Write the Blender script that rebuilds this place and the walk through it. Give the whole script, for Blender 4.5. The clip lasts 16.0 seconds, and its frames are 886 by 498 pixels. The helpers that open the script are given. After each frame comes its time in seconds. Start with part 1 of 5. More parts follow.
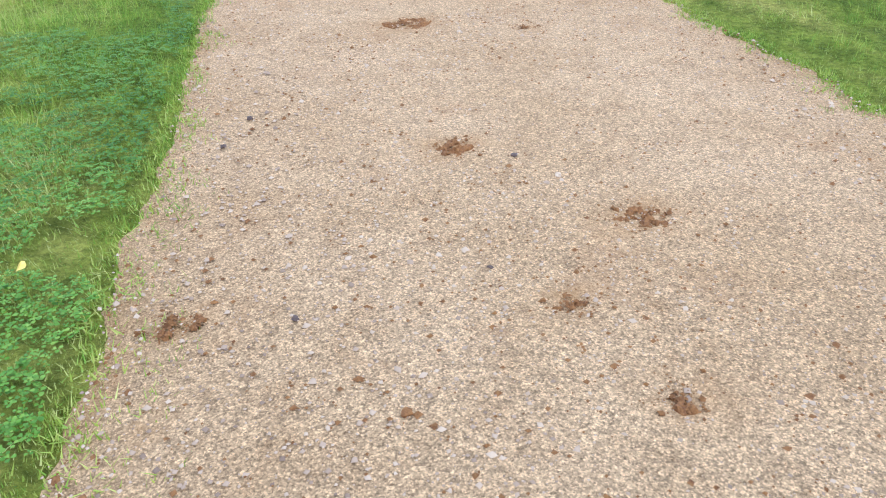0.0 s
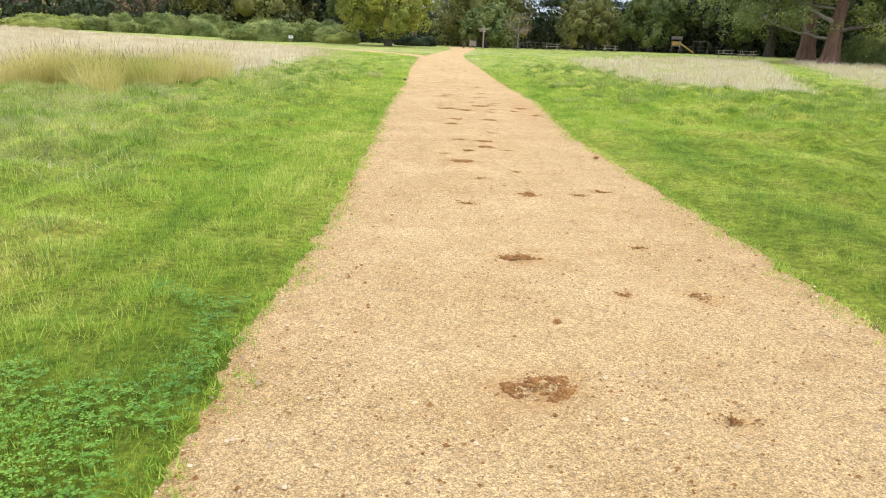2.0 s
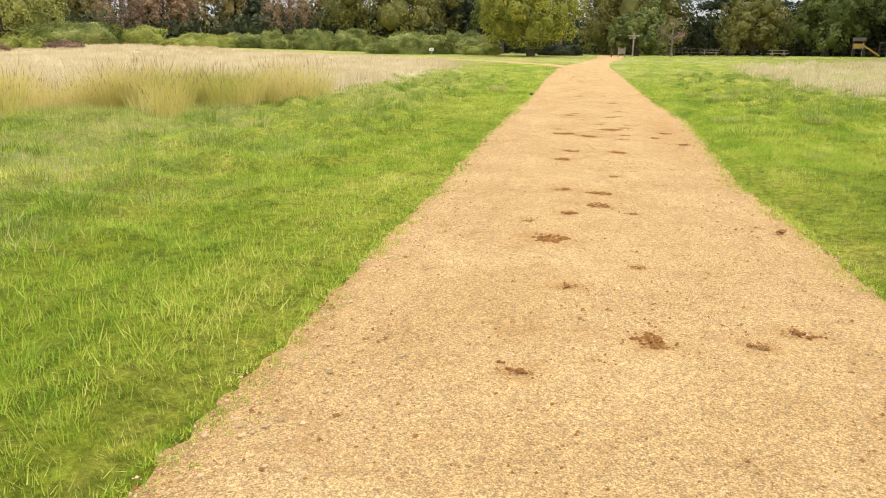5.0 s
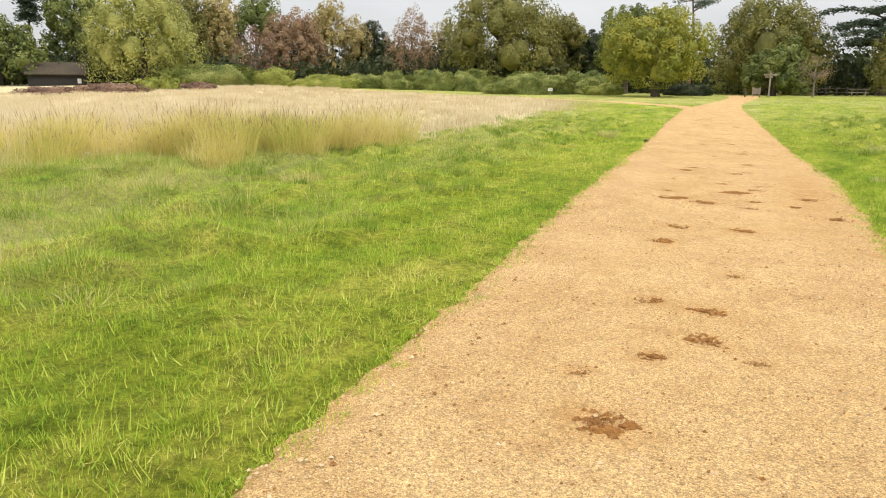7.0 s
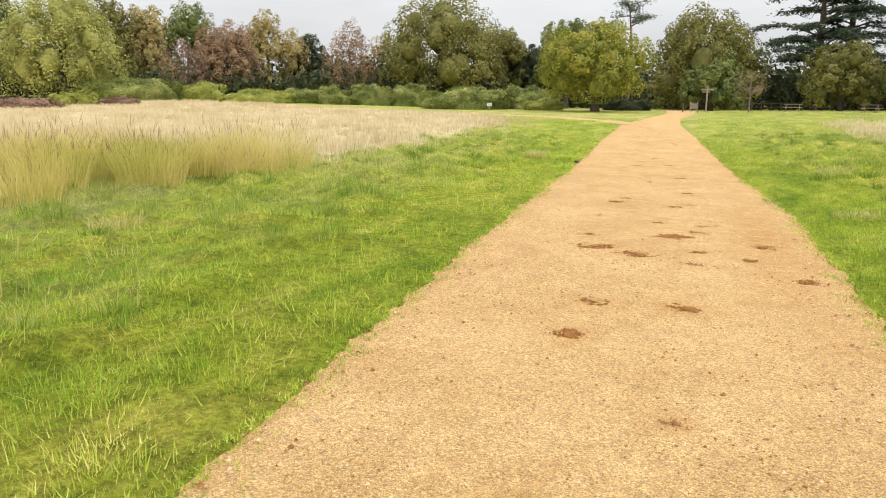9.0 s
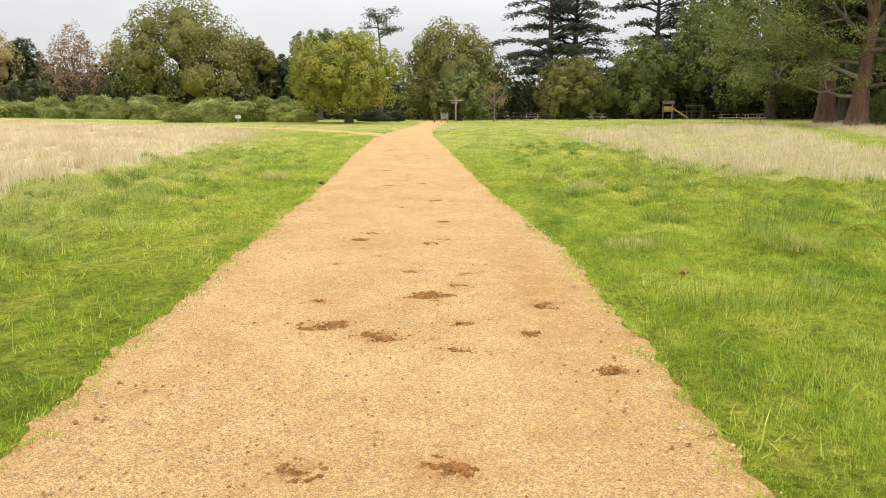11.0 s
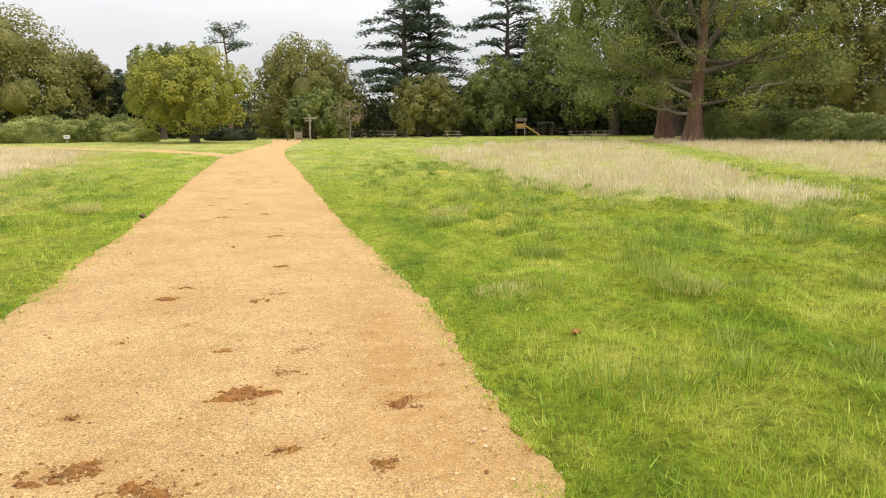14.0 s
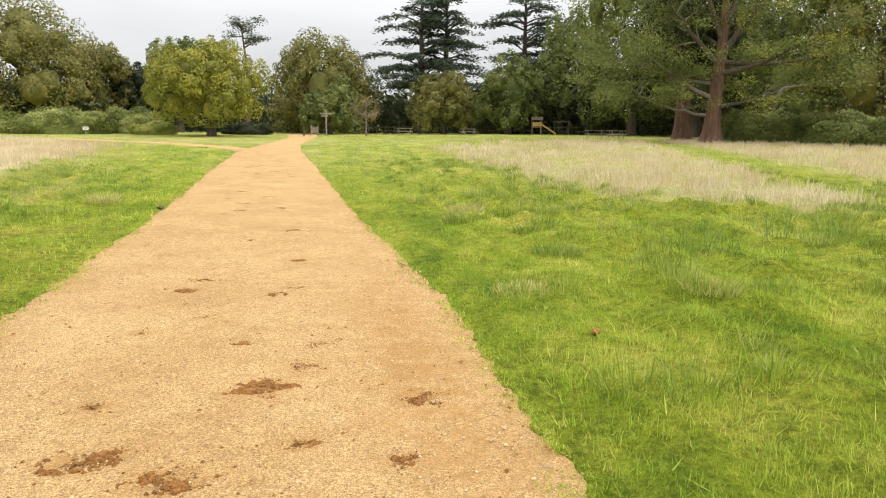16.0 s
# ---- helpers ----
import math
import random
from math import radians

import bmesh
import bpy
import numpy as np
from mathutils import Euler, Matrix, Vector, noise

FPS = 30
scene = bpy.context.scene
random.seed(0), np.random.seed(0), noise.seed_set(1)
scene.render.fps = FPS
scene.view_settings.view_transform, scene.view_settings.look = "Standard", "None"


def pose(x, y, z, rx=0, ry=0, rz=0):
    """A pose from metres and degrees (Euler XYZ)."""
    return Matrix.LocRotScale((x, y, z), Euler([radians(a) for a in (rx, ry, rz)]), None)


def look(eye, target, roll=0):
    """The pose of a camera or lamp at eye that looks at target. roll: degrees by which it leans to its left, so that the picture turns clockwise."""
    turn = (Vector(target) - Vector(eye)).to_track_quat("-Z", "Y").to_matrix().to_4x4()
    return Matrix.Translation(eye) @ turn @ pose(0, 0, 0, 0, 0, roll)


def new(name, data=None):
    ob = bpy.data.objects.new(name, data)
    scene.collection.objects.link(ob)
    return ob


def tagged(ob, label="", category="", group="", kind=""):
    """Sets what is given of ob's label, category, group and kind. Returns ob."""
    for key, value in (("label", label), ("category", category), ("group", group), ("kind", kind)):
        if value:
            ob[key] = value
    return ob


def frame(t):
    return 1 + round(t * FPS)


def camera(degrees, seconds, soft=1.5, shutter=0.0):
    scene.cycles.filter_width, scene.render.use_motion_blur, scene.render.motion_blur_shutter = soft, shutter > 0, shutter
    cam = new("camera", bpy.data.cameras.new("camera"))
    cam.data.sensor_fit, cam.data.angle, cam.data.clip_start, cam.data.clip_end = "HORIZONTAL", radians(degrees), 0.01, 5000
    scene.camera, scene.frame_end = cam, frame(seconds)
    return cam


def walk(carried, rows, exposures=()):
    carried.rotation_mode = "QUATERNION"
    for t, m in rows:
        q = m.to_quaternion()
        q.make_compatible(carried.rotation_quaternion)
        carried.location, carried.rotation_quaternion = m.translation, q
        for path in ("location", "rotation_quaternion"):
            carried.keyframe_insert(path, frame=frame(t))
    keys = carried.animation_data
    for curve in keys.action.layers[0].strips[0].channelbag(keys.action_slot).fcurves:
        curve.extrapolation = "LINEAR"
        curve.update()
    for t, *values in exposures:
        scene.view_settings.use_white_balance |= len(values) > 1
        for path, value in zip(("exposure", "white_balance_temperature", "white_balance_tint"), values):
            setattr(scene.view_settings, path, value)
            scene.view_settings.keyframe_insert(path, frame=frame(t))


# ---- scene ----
cam = camera(63.0, 16.0, soft=1.05)
PATH = [
    (0.0, (0.000, 0.000, 1.329), (0.186, 1.685, 0.267), -0.66),
    (0.5, (-0.126, 0.552, 1.311), (-0.103, 2.304, 0.345), -1.68),
    (1.0, (-0.097, 1.083, 1.336), (-0.103, 2.906, 0.515), 0.03),
    (1.5, (-0.050, 1.547, 1.401), (-0.094, 3.433, 0.737), 1.44),
    (2.0, (-0.005, 2.125, 1.446), (-0.079, 4.046, 0.892), 2.06),
    (2.5, (0.117, 2.685, 1.450), (0.037, 4.618, 0.942), 1.95),
    (3.0, (0.190, 3.261, 1.432), (0.132, 5.189, 0.902), 1.59),
    (3.5, (0.318, 3.842, 1.427), (0.286, 5.760, 0.861), 1.64),
    (4.0, (0.397, 4.437, 1.410), (0.344, 6.345, 0.813), 1.46),
    (4.5, (0.386, 5.040, 1.430), (0.148, 6.940, 0.852), 1.17),
    (5.0, (0.347, 5.659, 1.412), (-0.119, 7.529, 0.876), 0.60),
    (5.2, (0.312, 5.912, 1.439), (-0.227, 7.767, 0.920), 0.43),
    (7.3, (0.371, 8.447, 1.484), (-0.416, 10.235, 1.053), 0.43),
    (7.5, (0.351, 8.725, 1.511), (-0.436, 10.514, 1.085), 0.35),
    (8.0, (0.392, 9.395, 1.503), (-0.387, 11.188, 1.082), 0.39),
    (8.5, (0.317, 10.032, 1.498), (-0.424, 11.842, 1.084), 0.55),
    (9.0, (0.297, 10.708, 1.491), (-0.356, 12.555, 1.092), 0.45),
    (9.5, (0.236, 11.324, 1.486), (-0.274, 13.218, 1.097), 0.37),
    (10.0, (0.217, 11.949, 1.491), (-0.115, 13.884, 1.109), 0.06),
    (10.2, (0.234, 12.212, 1.516), (-0.026, 14.158, 1.135), 0.07),
    (12.3, (0.378, 14.419, 1.551), (0.564, 16.382, 1.215), -0.50),
    (12.5, (0.434, 14.555, 1.560), (0.643, 16.516, 1.230), -0.52),
    (13.0, (0.516, 14.768, 1.576), (0.783, 16.723, 1.251), -0.52),
    (13.5, (0.528, 14.832, 1.577), (0.849, 16.779, 1.255), -0.54),
    (14.0, (0.529, 14.838, 1.582), (0.877, 16.781, 1.259), -0.37),
    (14.5, (0.492, 14.831, 1.577), (0.839, 16.773, 1.249), -0.08),
    (15.0, (0.479, 14.839, 1.567), (0.805, 16.784, 1.232), 0.11),
    (15.5, (0.472, 14.854, 1.563), (0.784, 16.801, 1.227), 0.40),
    (16.0, (0.482, 14.870, 1.572), (0.794, 16.818, 1.242), 0.55),
]
walk(cam, [(t, look(eye, target, roll)) for t, eye, target, roll in PATH],
     exposures=[(0.0, -0.12, 4500, 18), (1.0, -0.08, 4450, 18), (1.6, 0.0, 4450, 14), (2.0, 0.05, 5500, 9), (2.5, 0.0, 6500, 10), (4.2, 0.0, 6450, 10), (4.5, 0.0, 5900, 12), (4.9, 0.0, 6450, 10), (16.0, 0.0, 6500, 10)])

# ---- sky and sun: a bright overcast day ----
SUN_EL, SUN_AZ = radians(42), radians(120)
world = bpy.data.worlds.new("overcast_sky")
scene.world = world
world.use_nodes = True
wt = world.node_tree
wt.nodes.clear()


def wnode(kind, **props):
    n = wt.nodes.new(kind)
    for k, v in props.items():
        if k == "sky_type":
            n.sky_type = v
        elif k == "operation":
            n.operation = v
    return n


sky = wnode("ShaderNodeTexSky", sky_type="NISHITA")
sky.sun_disc, sky.sun_elevation, sky.sun_rotation = False, SUN_EL, SUN_AZ
coord = wnode("ShaderNodeTexCoord")
split = wnode("ShaderNodeSeparateXYZ")
wt.links.new(coord.outputs["Generated"], split.inputs[0])
# overcast luminance: three times as bright overhead as at the skyline
grad = wnode("ShaderNodeMapRange")
grad.inputs["From Min"].default_value, grad.inputs["From Max"].default_value = 0.0, 1.0
grad.inputs["To Min"].default_value, grad.inputs["To Max"].default_value = 0.58, 2.55
wt.links.new(split.outputs["Z"], grad.inputs["Value"])
stretch = wnode("ShaderNodeMapping")
stretch.inputs["Scale"].default_value = (1.0, 1.0, 4.0)
wt.links.new(coord.outputs["Generated"], stretch.inputs["Vector"])
cloud = wnode("ShaderNodeTexNoise")
cloud.inputs["Scale"].default_value, cloud.inputs["Detail"].default_value = 2.6, 5.0
wt.links.new(stretch.outputs[0], cloud.inputs["Vector"])
clmap = wnode("ShaderNodeMapRange")
clmap.inputs["From Min"].default_value, clmap.inputs["From Max"].default_value = 0.3, 0.7
clmap.inputs["To Min"].default_value, clmap.inputs["To Max"].default_value = 0.9, 1.12
wt.links.new(cloud.outputs["Fac"], clmap.inputs["Value"])
lum = wnode("ShaderNodeMath", operation="MULTIPLY")
wt.links.new(grad.outputs[0], lum.inputs[0])
wt.links.new(clmap.outputs[0], lum.inputs[1])
grey = wnode("ShaderNodeVectorMath", operation="SCALE")
grey.inputs[0].default_value = (0.985, 0.99, 1.0)
wt.links.new(lum.outputs[0], grey.inputs["Scale"])
thin = wnode("ShaderNodeVectorMath", operation="SCALE")
thin.inputs["Scale"].default_value = 0.008
wt.links.new(sky.outputs[0], thin.inputs[0])
both = wnode("ShaderNodeVectorMath", operation="ADD")
wt.links.new(grey.outputs[0], both.inputs[0])
wt.links.new(thin.outputs[0], both.inputs[1])
bg = wnode("ShaderNodeBackground")
bg.inputs["Strength"].default_value = 1.0
wt.links.new(both.outputs[0], bg.inputs["Color"])
wout = wnode("ShaderNodeOutputWorld")
wt.links.new(bg.outputs[0], wout.inputs["Surface"])

sun = new("sun", bpy.data.lights.new("sun", "SUN"))
sun.data.energy, sun.data.angle, sun.data.color = 1.5, radians(14), (1.0, 0.96, 0.9)
sun.matrix_world = look((math.sin(SUN_AZ) * 50, math.cos(SUN_AZ) * 50, 50 * math.tan(SUN_EL)), (0, 0, 0))


# ---- materials ----
def material(name):
    m = bpy.data.materials.new(name)
    m.use_nodes = True
    return m, m.node_tree, m.node_tree.nodes["Principled BSDF"]


def ramp_noise(nt, scale, stops, detail=6.0, rough=0.6, vector=None, dist=0.0):
    """A noise texture through a colour ramp; stops: (place, (r, g, b))."""
    nz = nt.nodes.new("ShaderNodeTexNoise")
    nz.inputs["Scale"].default_value, nz.inputs["Detail"].default_value = scale, detail
    nz.inputs["Roughness"].default_value, nz.inputs["Distortion"].default_value = rough, dist
    if vector is None:
        g = nt.nodes.new("ShaderNodeNewGeometry")
        vector = g.outputs["Position"]
    nt.links.new(vector, nz.inputs["Vector"])
    r = nt.nodes.new("ShaderNodeValToRGB")
    while len(r.color_ramp.elements) < len(stops):
        r.color_ramp.elements.new(0.5)
    for e, (p, c) in zip(r.color_ramp.elements, stops):
        e.position, e.color = p, (*c, 1)
    nt.links.new(nz.outputs["Fac"], r.inputs[0])
    return r.outputs["Color"], nz.outputs["Fac"]


def mix(nt, a, b, fac, kind="MIX"):
    n = nt.nodes.new("ShaderNodeMix")
    n.data_type, n.blend_type = "RGBA", kind
    for sock, v in ((n.inputs[0], fac), (n.inputs[6], a), (n.inputs[7], b)):
        if isinstance(v, (int, float)):
            sock.default_value = v
        elif isinstance(v, tuple):
            sock.default_value = (*v, 1)
        else:
            nt.links.new(v, sock)
    return n.outputs[2]


def bump(nt, bsdf, height, strength, distance):
    b = nt.nodes.new("ShaderNodeBump")
    b.inputs["Strength"].default_value, b.inputs["Distance"].default_value = strength, distance
    nt.links.new(height, b.inputs["Height"])
    nt.links.new(b.outputs[0], bsdf.inputs["Normal"])


def leaf_material(name, stops, gloss=0.55, through_light=0.25, patch=0.35, single=0.5, stretch=None):
    """Foliage: every leaf or blade its own shade, with wider drifts of tone over the plant."""
    m, nt, bsdf = material(name)
    g = nt.nodes.new("ShaderNodeNewGeometry")
    r = nt.nodes.new("ShaderNodeValToRGB")
    while len(r.color_ramp.elements) < len(stops):
        r.color_ramp.elements.new(0.5)
    for e, (p, c) in zip(r.color_ramp.elements, stops):
        e.position, e.color = p, (*c, 1)
    along = None
    if stretch:
        mp = nt.nodes.new("ShaderNodeMapping")
        mp.inputs["Scale"].default_value = stretch
        nt.links.new(g.outputs["Position"], mp.inputs["Vector"])
        along = mp.outputs[0]
    wide, fac = ramp_noise(nt, patch, [(0.34, (0.0, 0.0, 0.0)), (0.66, (1, 1, 1))], 9.0 if stretch else 4.0, 0.78 if stretch else 0.6, along)
    half = nt.nodes.new("ShaderNodeMath")
    half.operation = "MULTIPLY_ADD"
    nt.links.new(g.outputs["Random Per Island"], half.inputs[0])
    half.inputs[1].default_value = single
    drift = nt.nodes.new("ShaderNodeMath")
    drift.operation = "MULTIPLY"
    nt.links.new(wide, drift.inputs[0])
    drift.inputs[1].default_value = 1.0 - single
    nt.links.new(drift.outputs[0], half.inputs[2])
    nt.links.new(half.outputs[0], r.inputs[0])
    nt.links.new(r.outputs[0], bsdf.inputs["Base Color"])
    bsdf.inputs["Roughness"].default_value = gloss
    bsdf.inputs["Specular IOR Level"].default_value = 0.3
    if through_light:
        tr = nt.nodes.new("ShaderNodeBsdfTranslucent")
        nt.links.new(r.outputs[0], tr.inputs["Color"])
        ms = nt.nodes.new("ShaderNodeMixShader")
        ms.inputs[0].default_value = through_light
        nt.links.new(bsdf.outputs[0], ms.inputs[1])
        nt.links.new(tr.outputs[0], ms.inputs[2])
        nt.links.new(ms.outputs[0], nt.nodes["Material Output"].inputs["Surface"])
    return m


def plain_material(name, dark, light, scale=6.0, rough=0.7, relief=0.3, depth=0.01, metal=0.0, grain=None):
    """Paint, timber, bark or metal with two scales of variation."""
    m, nt, bsdf = material(name)
    tc = nt.nodes.new("ShaderNodeTexCoord")
    mp = nt.nodes.new("ShaderNodeMapping")
    mp.inputs["Scale"].default_value = grain or (1, 1, 1)
    nt.links.new(tc.outputs["Object"], mp.inputs["Vector"])
    c1, f1 = ramp_noise(nt, scale, [(0.3, dark), (0.7, light)], 8.0, 0.65, mp.outputs[0])
    c2, f2 = ramp_noise(nt, scale * 0.13, [(0.35, (0.75, 0.75, 0.75)), (0.65, (1.1, 1.1, 1.1))], 4.0)
    nt.links.new(mix(nt, c1, c2, 0.8, "MULTIPLY"), bsdf.inputs["Base Color"])
    bsdf.inputs["Roughness"].default_value, bsdf.inputs["Metallic"].default_value = rough, metal
    bump(nt, bsdf, f1, relief, depth)
    return m


def gravel_material(name):
    """Buff hoggin: packed sand with fine stones, damp rusty patches and paler wheel lines."""
    m, nt, bsdf = material(name)
    base, f0 = ramp_noise(nt, 0.9, [(0.3, (0.465, 0.292, 0.120)), (0.7, (0.57, 0.376, 0.172))], 7.0)
    fine, f1 = ramp_noise(nt, 60.0, [(0.3, (0.45, 0.40, 0.34)), (0.46, (1.0, 1.0, 1.0)), (0.72, (1.25, 1.25, 1.24))], 6.0, 0.85)
    col = mix(nt, base, fine, 0.9, "MULTIPLY")
    g = nt.nodes.new("ShaderNodeNewGeometry")
    for cell, lo, hi, k in ((85.0, 0.55, 1.4, 0.55), (190.0, 0.4, 1.5, 0.65)):
        sp = nt.nodes.new("ShaderNodeTexVoronoi")
        sp.inputs["Scale"].default_value = cell
        nt.links.new(g.outputs["Position"], sp.inputs["Vector"])
        one = nt.nodes.new("ShaderNodeSeparateColor")
        nt.links.new(sp.outputs["Color"], one.inputs[0])
        tone = nt.nodes.new("ShaderNodeMapRange")
        tone.inputs["To Min"].default_value, tone.inputs["To Max"].default_value = lo, hi
        nt.links.new(one.outputs[0], tone.inputs["Value"])
        col = mix(nt, col, tone.outputs[0], k, "MULTIPLY")
    mid, fm = ramp_noise(nt, 5.0, [(0.3, (0.72, 0.66, 0.58)), (0.5, (1.0, 1.0, 1.0)), (0.7, (1.14, 1.15, 1.16))], 9.0, 0.75)
    col = mix(nt, col, mid, 0.55, "MULTIPLY")
    vor = nt.nodes.new("ShaderNodeTexVoronoi")
    vor.inputs["Scale"].default_value = 120.0
    nt.links.new(g.outputs["Position"], vor.inputs["Vector"])
    # stone middles lighter, gaps darker: the shade between stones put into the colour
    grit = nt.nodes.new("ShaderNodeMapRange")
    grit.inputs["From Min"].default_value, grit.inputs["From Max"].default_value = 0.1, 0.6
    grit.inputs["To Min"].default_value, grit.inputs["To Max"].default_value = 1.55, 0.85
    nt.links.new(vor.outputs["Distance"], grit.inputs["Value"])
    col = mix(nt, col, grit.outputs[0], 0.75, "MULTIPLY")
    rust, f2 = ramp_noise(nt, 1.7, [(0.55, (0, 0, 0)), (0.76, (0.65, 0.65, 0.65))], 7.0, 0.75, None, 0.6)
    col = mix(nt, col, (0.38, 0.20, 0.07), rust)
    at = nt.nodes.new("ShaderNodeAttribute")
    at.attribute_name = "earth"
    brk, f3 = ramp_noise(nt, 7.0, [(0.36, (0, 0, 0)), (0.6, (1, 1, 1))], 7.0, 0.7)
    em = mix(nt, at.outputs["Color"], brk, 1.0, "MULTIPLY")
    col = mix(nt, col, (0.42, 0.225, 0.068), em)
    nt.links.new(col, bsdf.inputs["Base Color"])
    bsdf.inputs["Roughness"].default_value = 0.92
    bsdf.inputs["Specular IOR Level"].default_value = 0.15
    add = nt.nodes.new("ShaderNodeMath")
    add.operation = "SUBTRACT"
    nt.links.new(f1, add.inputs[0])
    nt.links.new(vor.outputs["Distance"], add.inputs[1])
    bump(nt, bsdf, add.outputs[0], 0.8, 0.011)
    return m


def turf_material(name):
    """The sward under the blades: green turf that turns to straw litter where the attribute says so."""
    m, nt, bsdf = material(name)
    g = nt.nodes.new("ShaderNodeNewGeometry")
    mp = nt.nodes.new("ShaderNodeMapping")
    mp.inputs["Scale"].default_value = (1.0, 0.35, 1.0)
    nt.links.new(g.outputs["Position"], mp.inputs["Vector"])
    green, f0 = ramp_noise(nt, 0.8, [(0.34, (0.125, 0.185, 0.014)), (0.5, (0.26, 0.30, 0.03)), (0.66, (0.42, 0.38, 0.08))], 9.0, 0.78, mp.outputs[0])
    # fine dark flecks put the shade between blades into the colour
    fine, f1 = ramp_noise(nt, 38.0, [(0.35, (0.28, 0.32, 0.24)), (0.65, (1.65, 1.6, 1.4))], 8.0, 0.9)
    # light and dark clumps: hummock shading put into the turf colour
    tuft, ft = ramp_noise(nt, 3.2, [(0.34, (0.6, 0.64, 0.5)), (0.6, (1.2, 1.18, 1.12))], 7.0, 0.7)
    green = mix(nt, green, tuft, 0.9, "MULTIPLY")
    mat2, fm = ramp_noise(nt, 13.0, [(0.36, (0.5, 0.54, 0.42)), (0.6, (1.3, 1.28, 1.2))], 5.0, 0.7)
    green = mix(nt, green, mat2, 0.75, "MULTIPLY")
    green = mix(nt, green, fine, 0.85, "MULTIPLY")
    straw, f2 = ramp_noise(nt, 1.3, [(0.3, (0.50, 0.41, 0.23)), (0.7, (0.68, 0.58, 0.38))], 6.0)
    straw = mix(nt, straw, fine, 0.6, "MULTIPLY")
    at = nt.nodes.new("ShaderNodeAttribute")
    at.attribute_name = "dry"
    nt.links.new(mix(nt, green, straw, at.outputs["Fac"]), bsdf.inputs["Base Color"])
    bsdf.inputs["Roughness"].default_value = 0.9
    bsdf.inputs["Specular IOR Level"].default_value = 0.1
    both_scales = nt.nodes.new("ShaderNodeMath")
    both_scales.operation = "ADD"
    nt.links.new(f1, both_scales.inputs[0])
    nt.links.new(fm, both_scales.inputs[1])
    bump(nt, bsdf, both_scales.outputs[0], 0.9, 0.06)
    return m


GRAVEL = gravel_material("hoggin_gravel")
TURF = turf_material("turf")
EARTH = plain_material("damp_earth", (0.15, 0.056, 0.010), (0.41, 0.19, 0.042), 55.0, 0.95, 0.8, 0.02)
STONE = leaf_material("grit_stones", [(0.05, (0.16, 0.10, 0.055)), (0.35, (0.42, 0.29, 0.16)), (0.7, (0.58, 0.42, 0.24)), (0.95, (0.64, 0.49, 0.29))], 0.85, 0.0)
DARKSTONE = plain_material("dark_pebble", (0.06, 0.038, 0.022), (0.18, 0.115, 0.07), 60.0, 0.85)
GRASS = leaf_material("grass_blades", [(0.10, (0.085, 0.19, 0.010)), (0.38, (0.26, 0.40, 0.028)), (0.65, (0.50, 0.55, 0.066)), (0.95, (0.82, 0.74, 0.24))], 0.5, 0.3, 0.8, 0.45, (1.0, 0.35, 1.0))
CLOVER = leaf_material("clover_leaves", [(0.1, (0.060, 0.145, 0.006)), (0.6, (0.155, 0.29, 0.014)), (0.95, (0.29, 0.41, 0.04))], 0.5, 0.25, 1.5)
STRAW = leaf_material("straw_grass", [(0.05, (0.46, 0.36, 0.18)), (0.5, (0.63, 0.525, 0.33)), (0.95, (0.78, 0.69, 0.50))], 0.6, 0.35, 0.25)
MEADOW = leaf_material("half_dry_grass", [(0.05, (0.22, 0.29, 0.035)), (0.45, (0.44, 0.42, 0.11)), (0.95, (0.70, 0.60, 0.32))], 0.6, 0.35, 0.4)
MOORGRASS = leaf_material("moor_grass", [(0.05, (0.30, 0.34, 0.05)), (0.5, (0.60, 0.50, 0.14)), (0.95, (0.76, 0.64, 0.31))], 0.55, 0.35, 0.5)
TUFT = leaf_material("coarse_tufts", [(0.08, (0.10, 0.18, 0.015)), (0.5, (0.24, 0.32, 0.04)), (0.95, (0.60, 0.54, 0.19))], 0.55, 0.25, 0.9)
RUSH = leaf_material("rush_stems", [(0.1, (0.08, 0.16, 0.03)), (0.9, (0.22, 0.34, 0.07))], 0.5, 0.2, 1.0)
BARK = plain_material("grey_brown_bark", (0.05, 0.038, 0.028), (0.15, 0.115, 0.085), 9.0, 0.9, 0.9, 0.08, 0, (1, 1, 0.2))
REDBARK = plain_material("red_brown_bark", (0.075, 0.04, 0.026), (0.23, 0.125, 0.08), 5.0, 0.9, 1.0, 0.12, 0, (1, 1, 0.12))
PALEBARK = plain_material("pale_branch_bark", (0.13, 0.11, 0.085), (0.30, 0.26, 0.21), 7.0, 0.9, 0.6, 0.05)


def foliage(name, dark, mid, light):
    return leaf_material(name, [(0.08, dark), (0.5, mid), (0.95, light)], 0.6, 0.3, 0.55, 0.32)


OLIVE = foliage("olive_autumn_leaves", (0.105, 0.108, 0.026), (0.190, 0.185, 0.043), (0.340, 0.285, 0.080))
GREENLEAF = foliage("green_leaves", (0.080, 0.110, 0.028), (0.165, 0.195, 0.046), (0.310, 0.320, 0.092))
YELLOWLEAF = foliage("yellow_green_leaves", (0.130, 0.150, 0.022), (0.265, 0.275, 0.038), (0.450, 0.385, 0.060))
PALELEAF = foliage("pale_willow_leaves", (0.193, 0.210, 0.052), (0.350, 0.350, 0.088), (0.500, 0.490, 0.158))
RUSSET = foliage("russet_leaves", (0.185, 0.112, 0.060), (0.300, 0.190, 0.105), (0.400, 0.280, 0.150))
TAN = foliage("tan_leaves", (0.228, 0.175, 0.061), (0.367, 0.289, 0.105), (0.500, 0.420, 0.175))
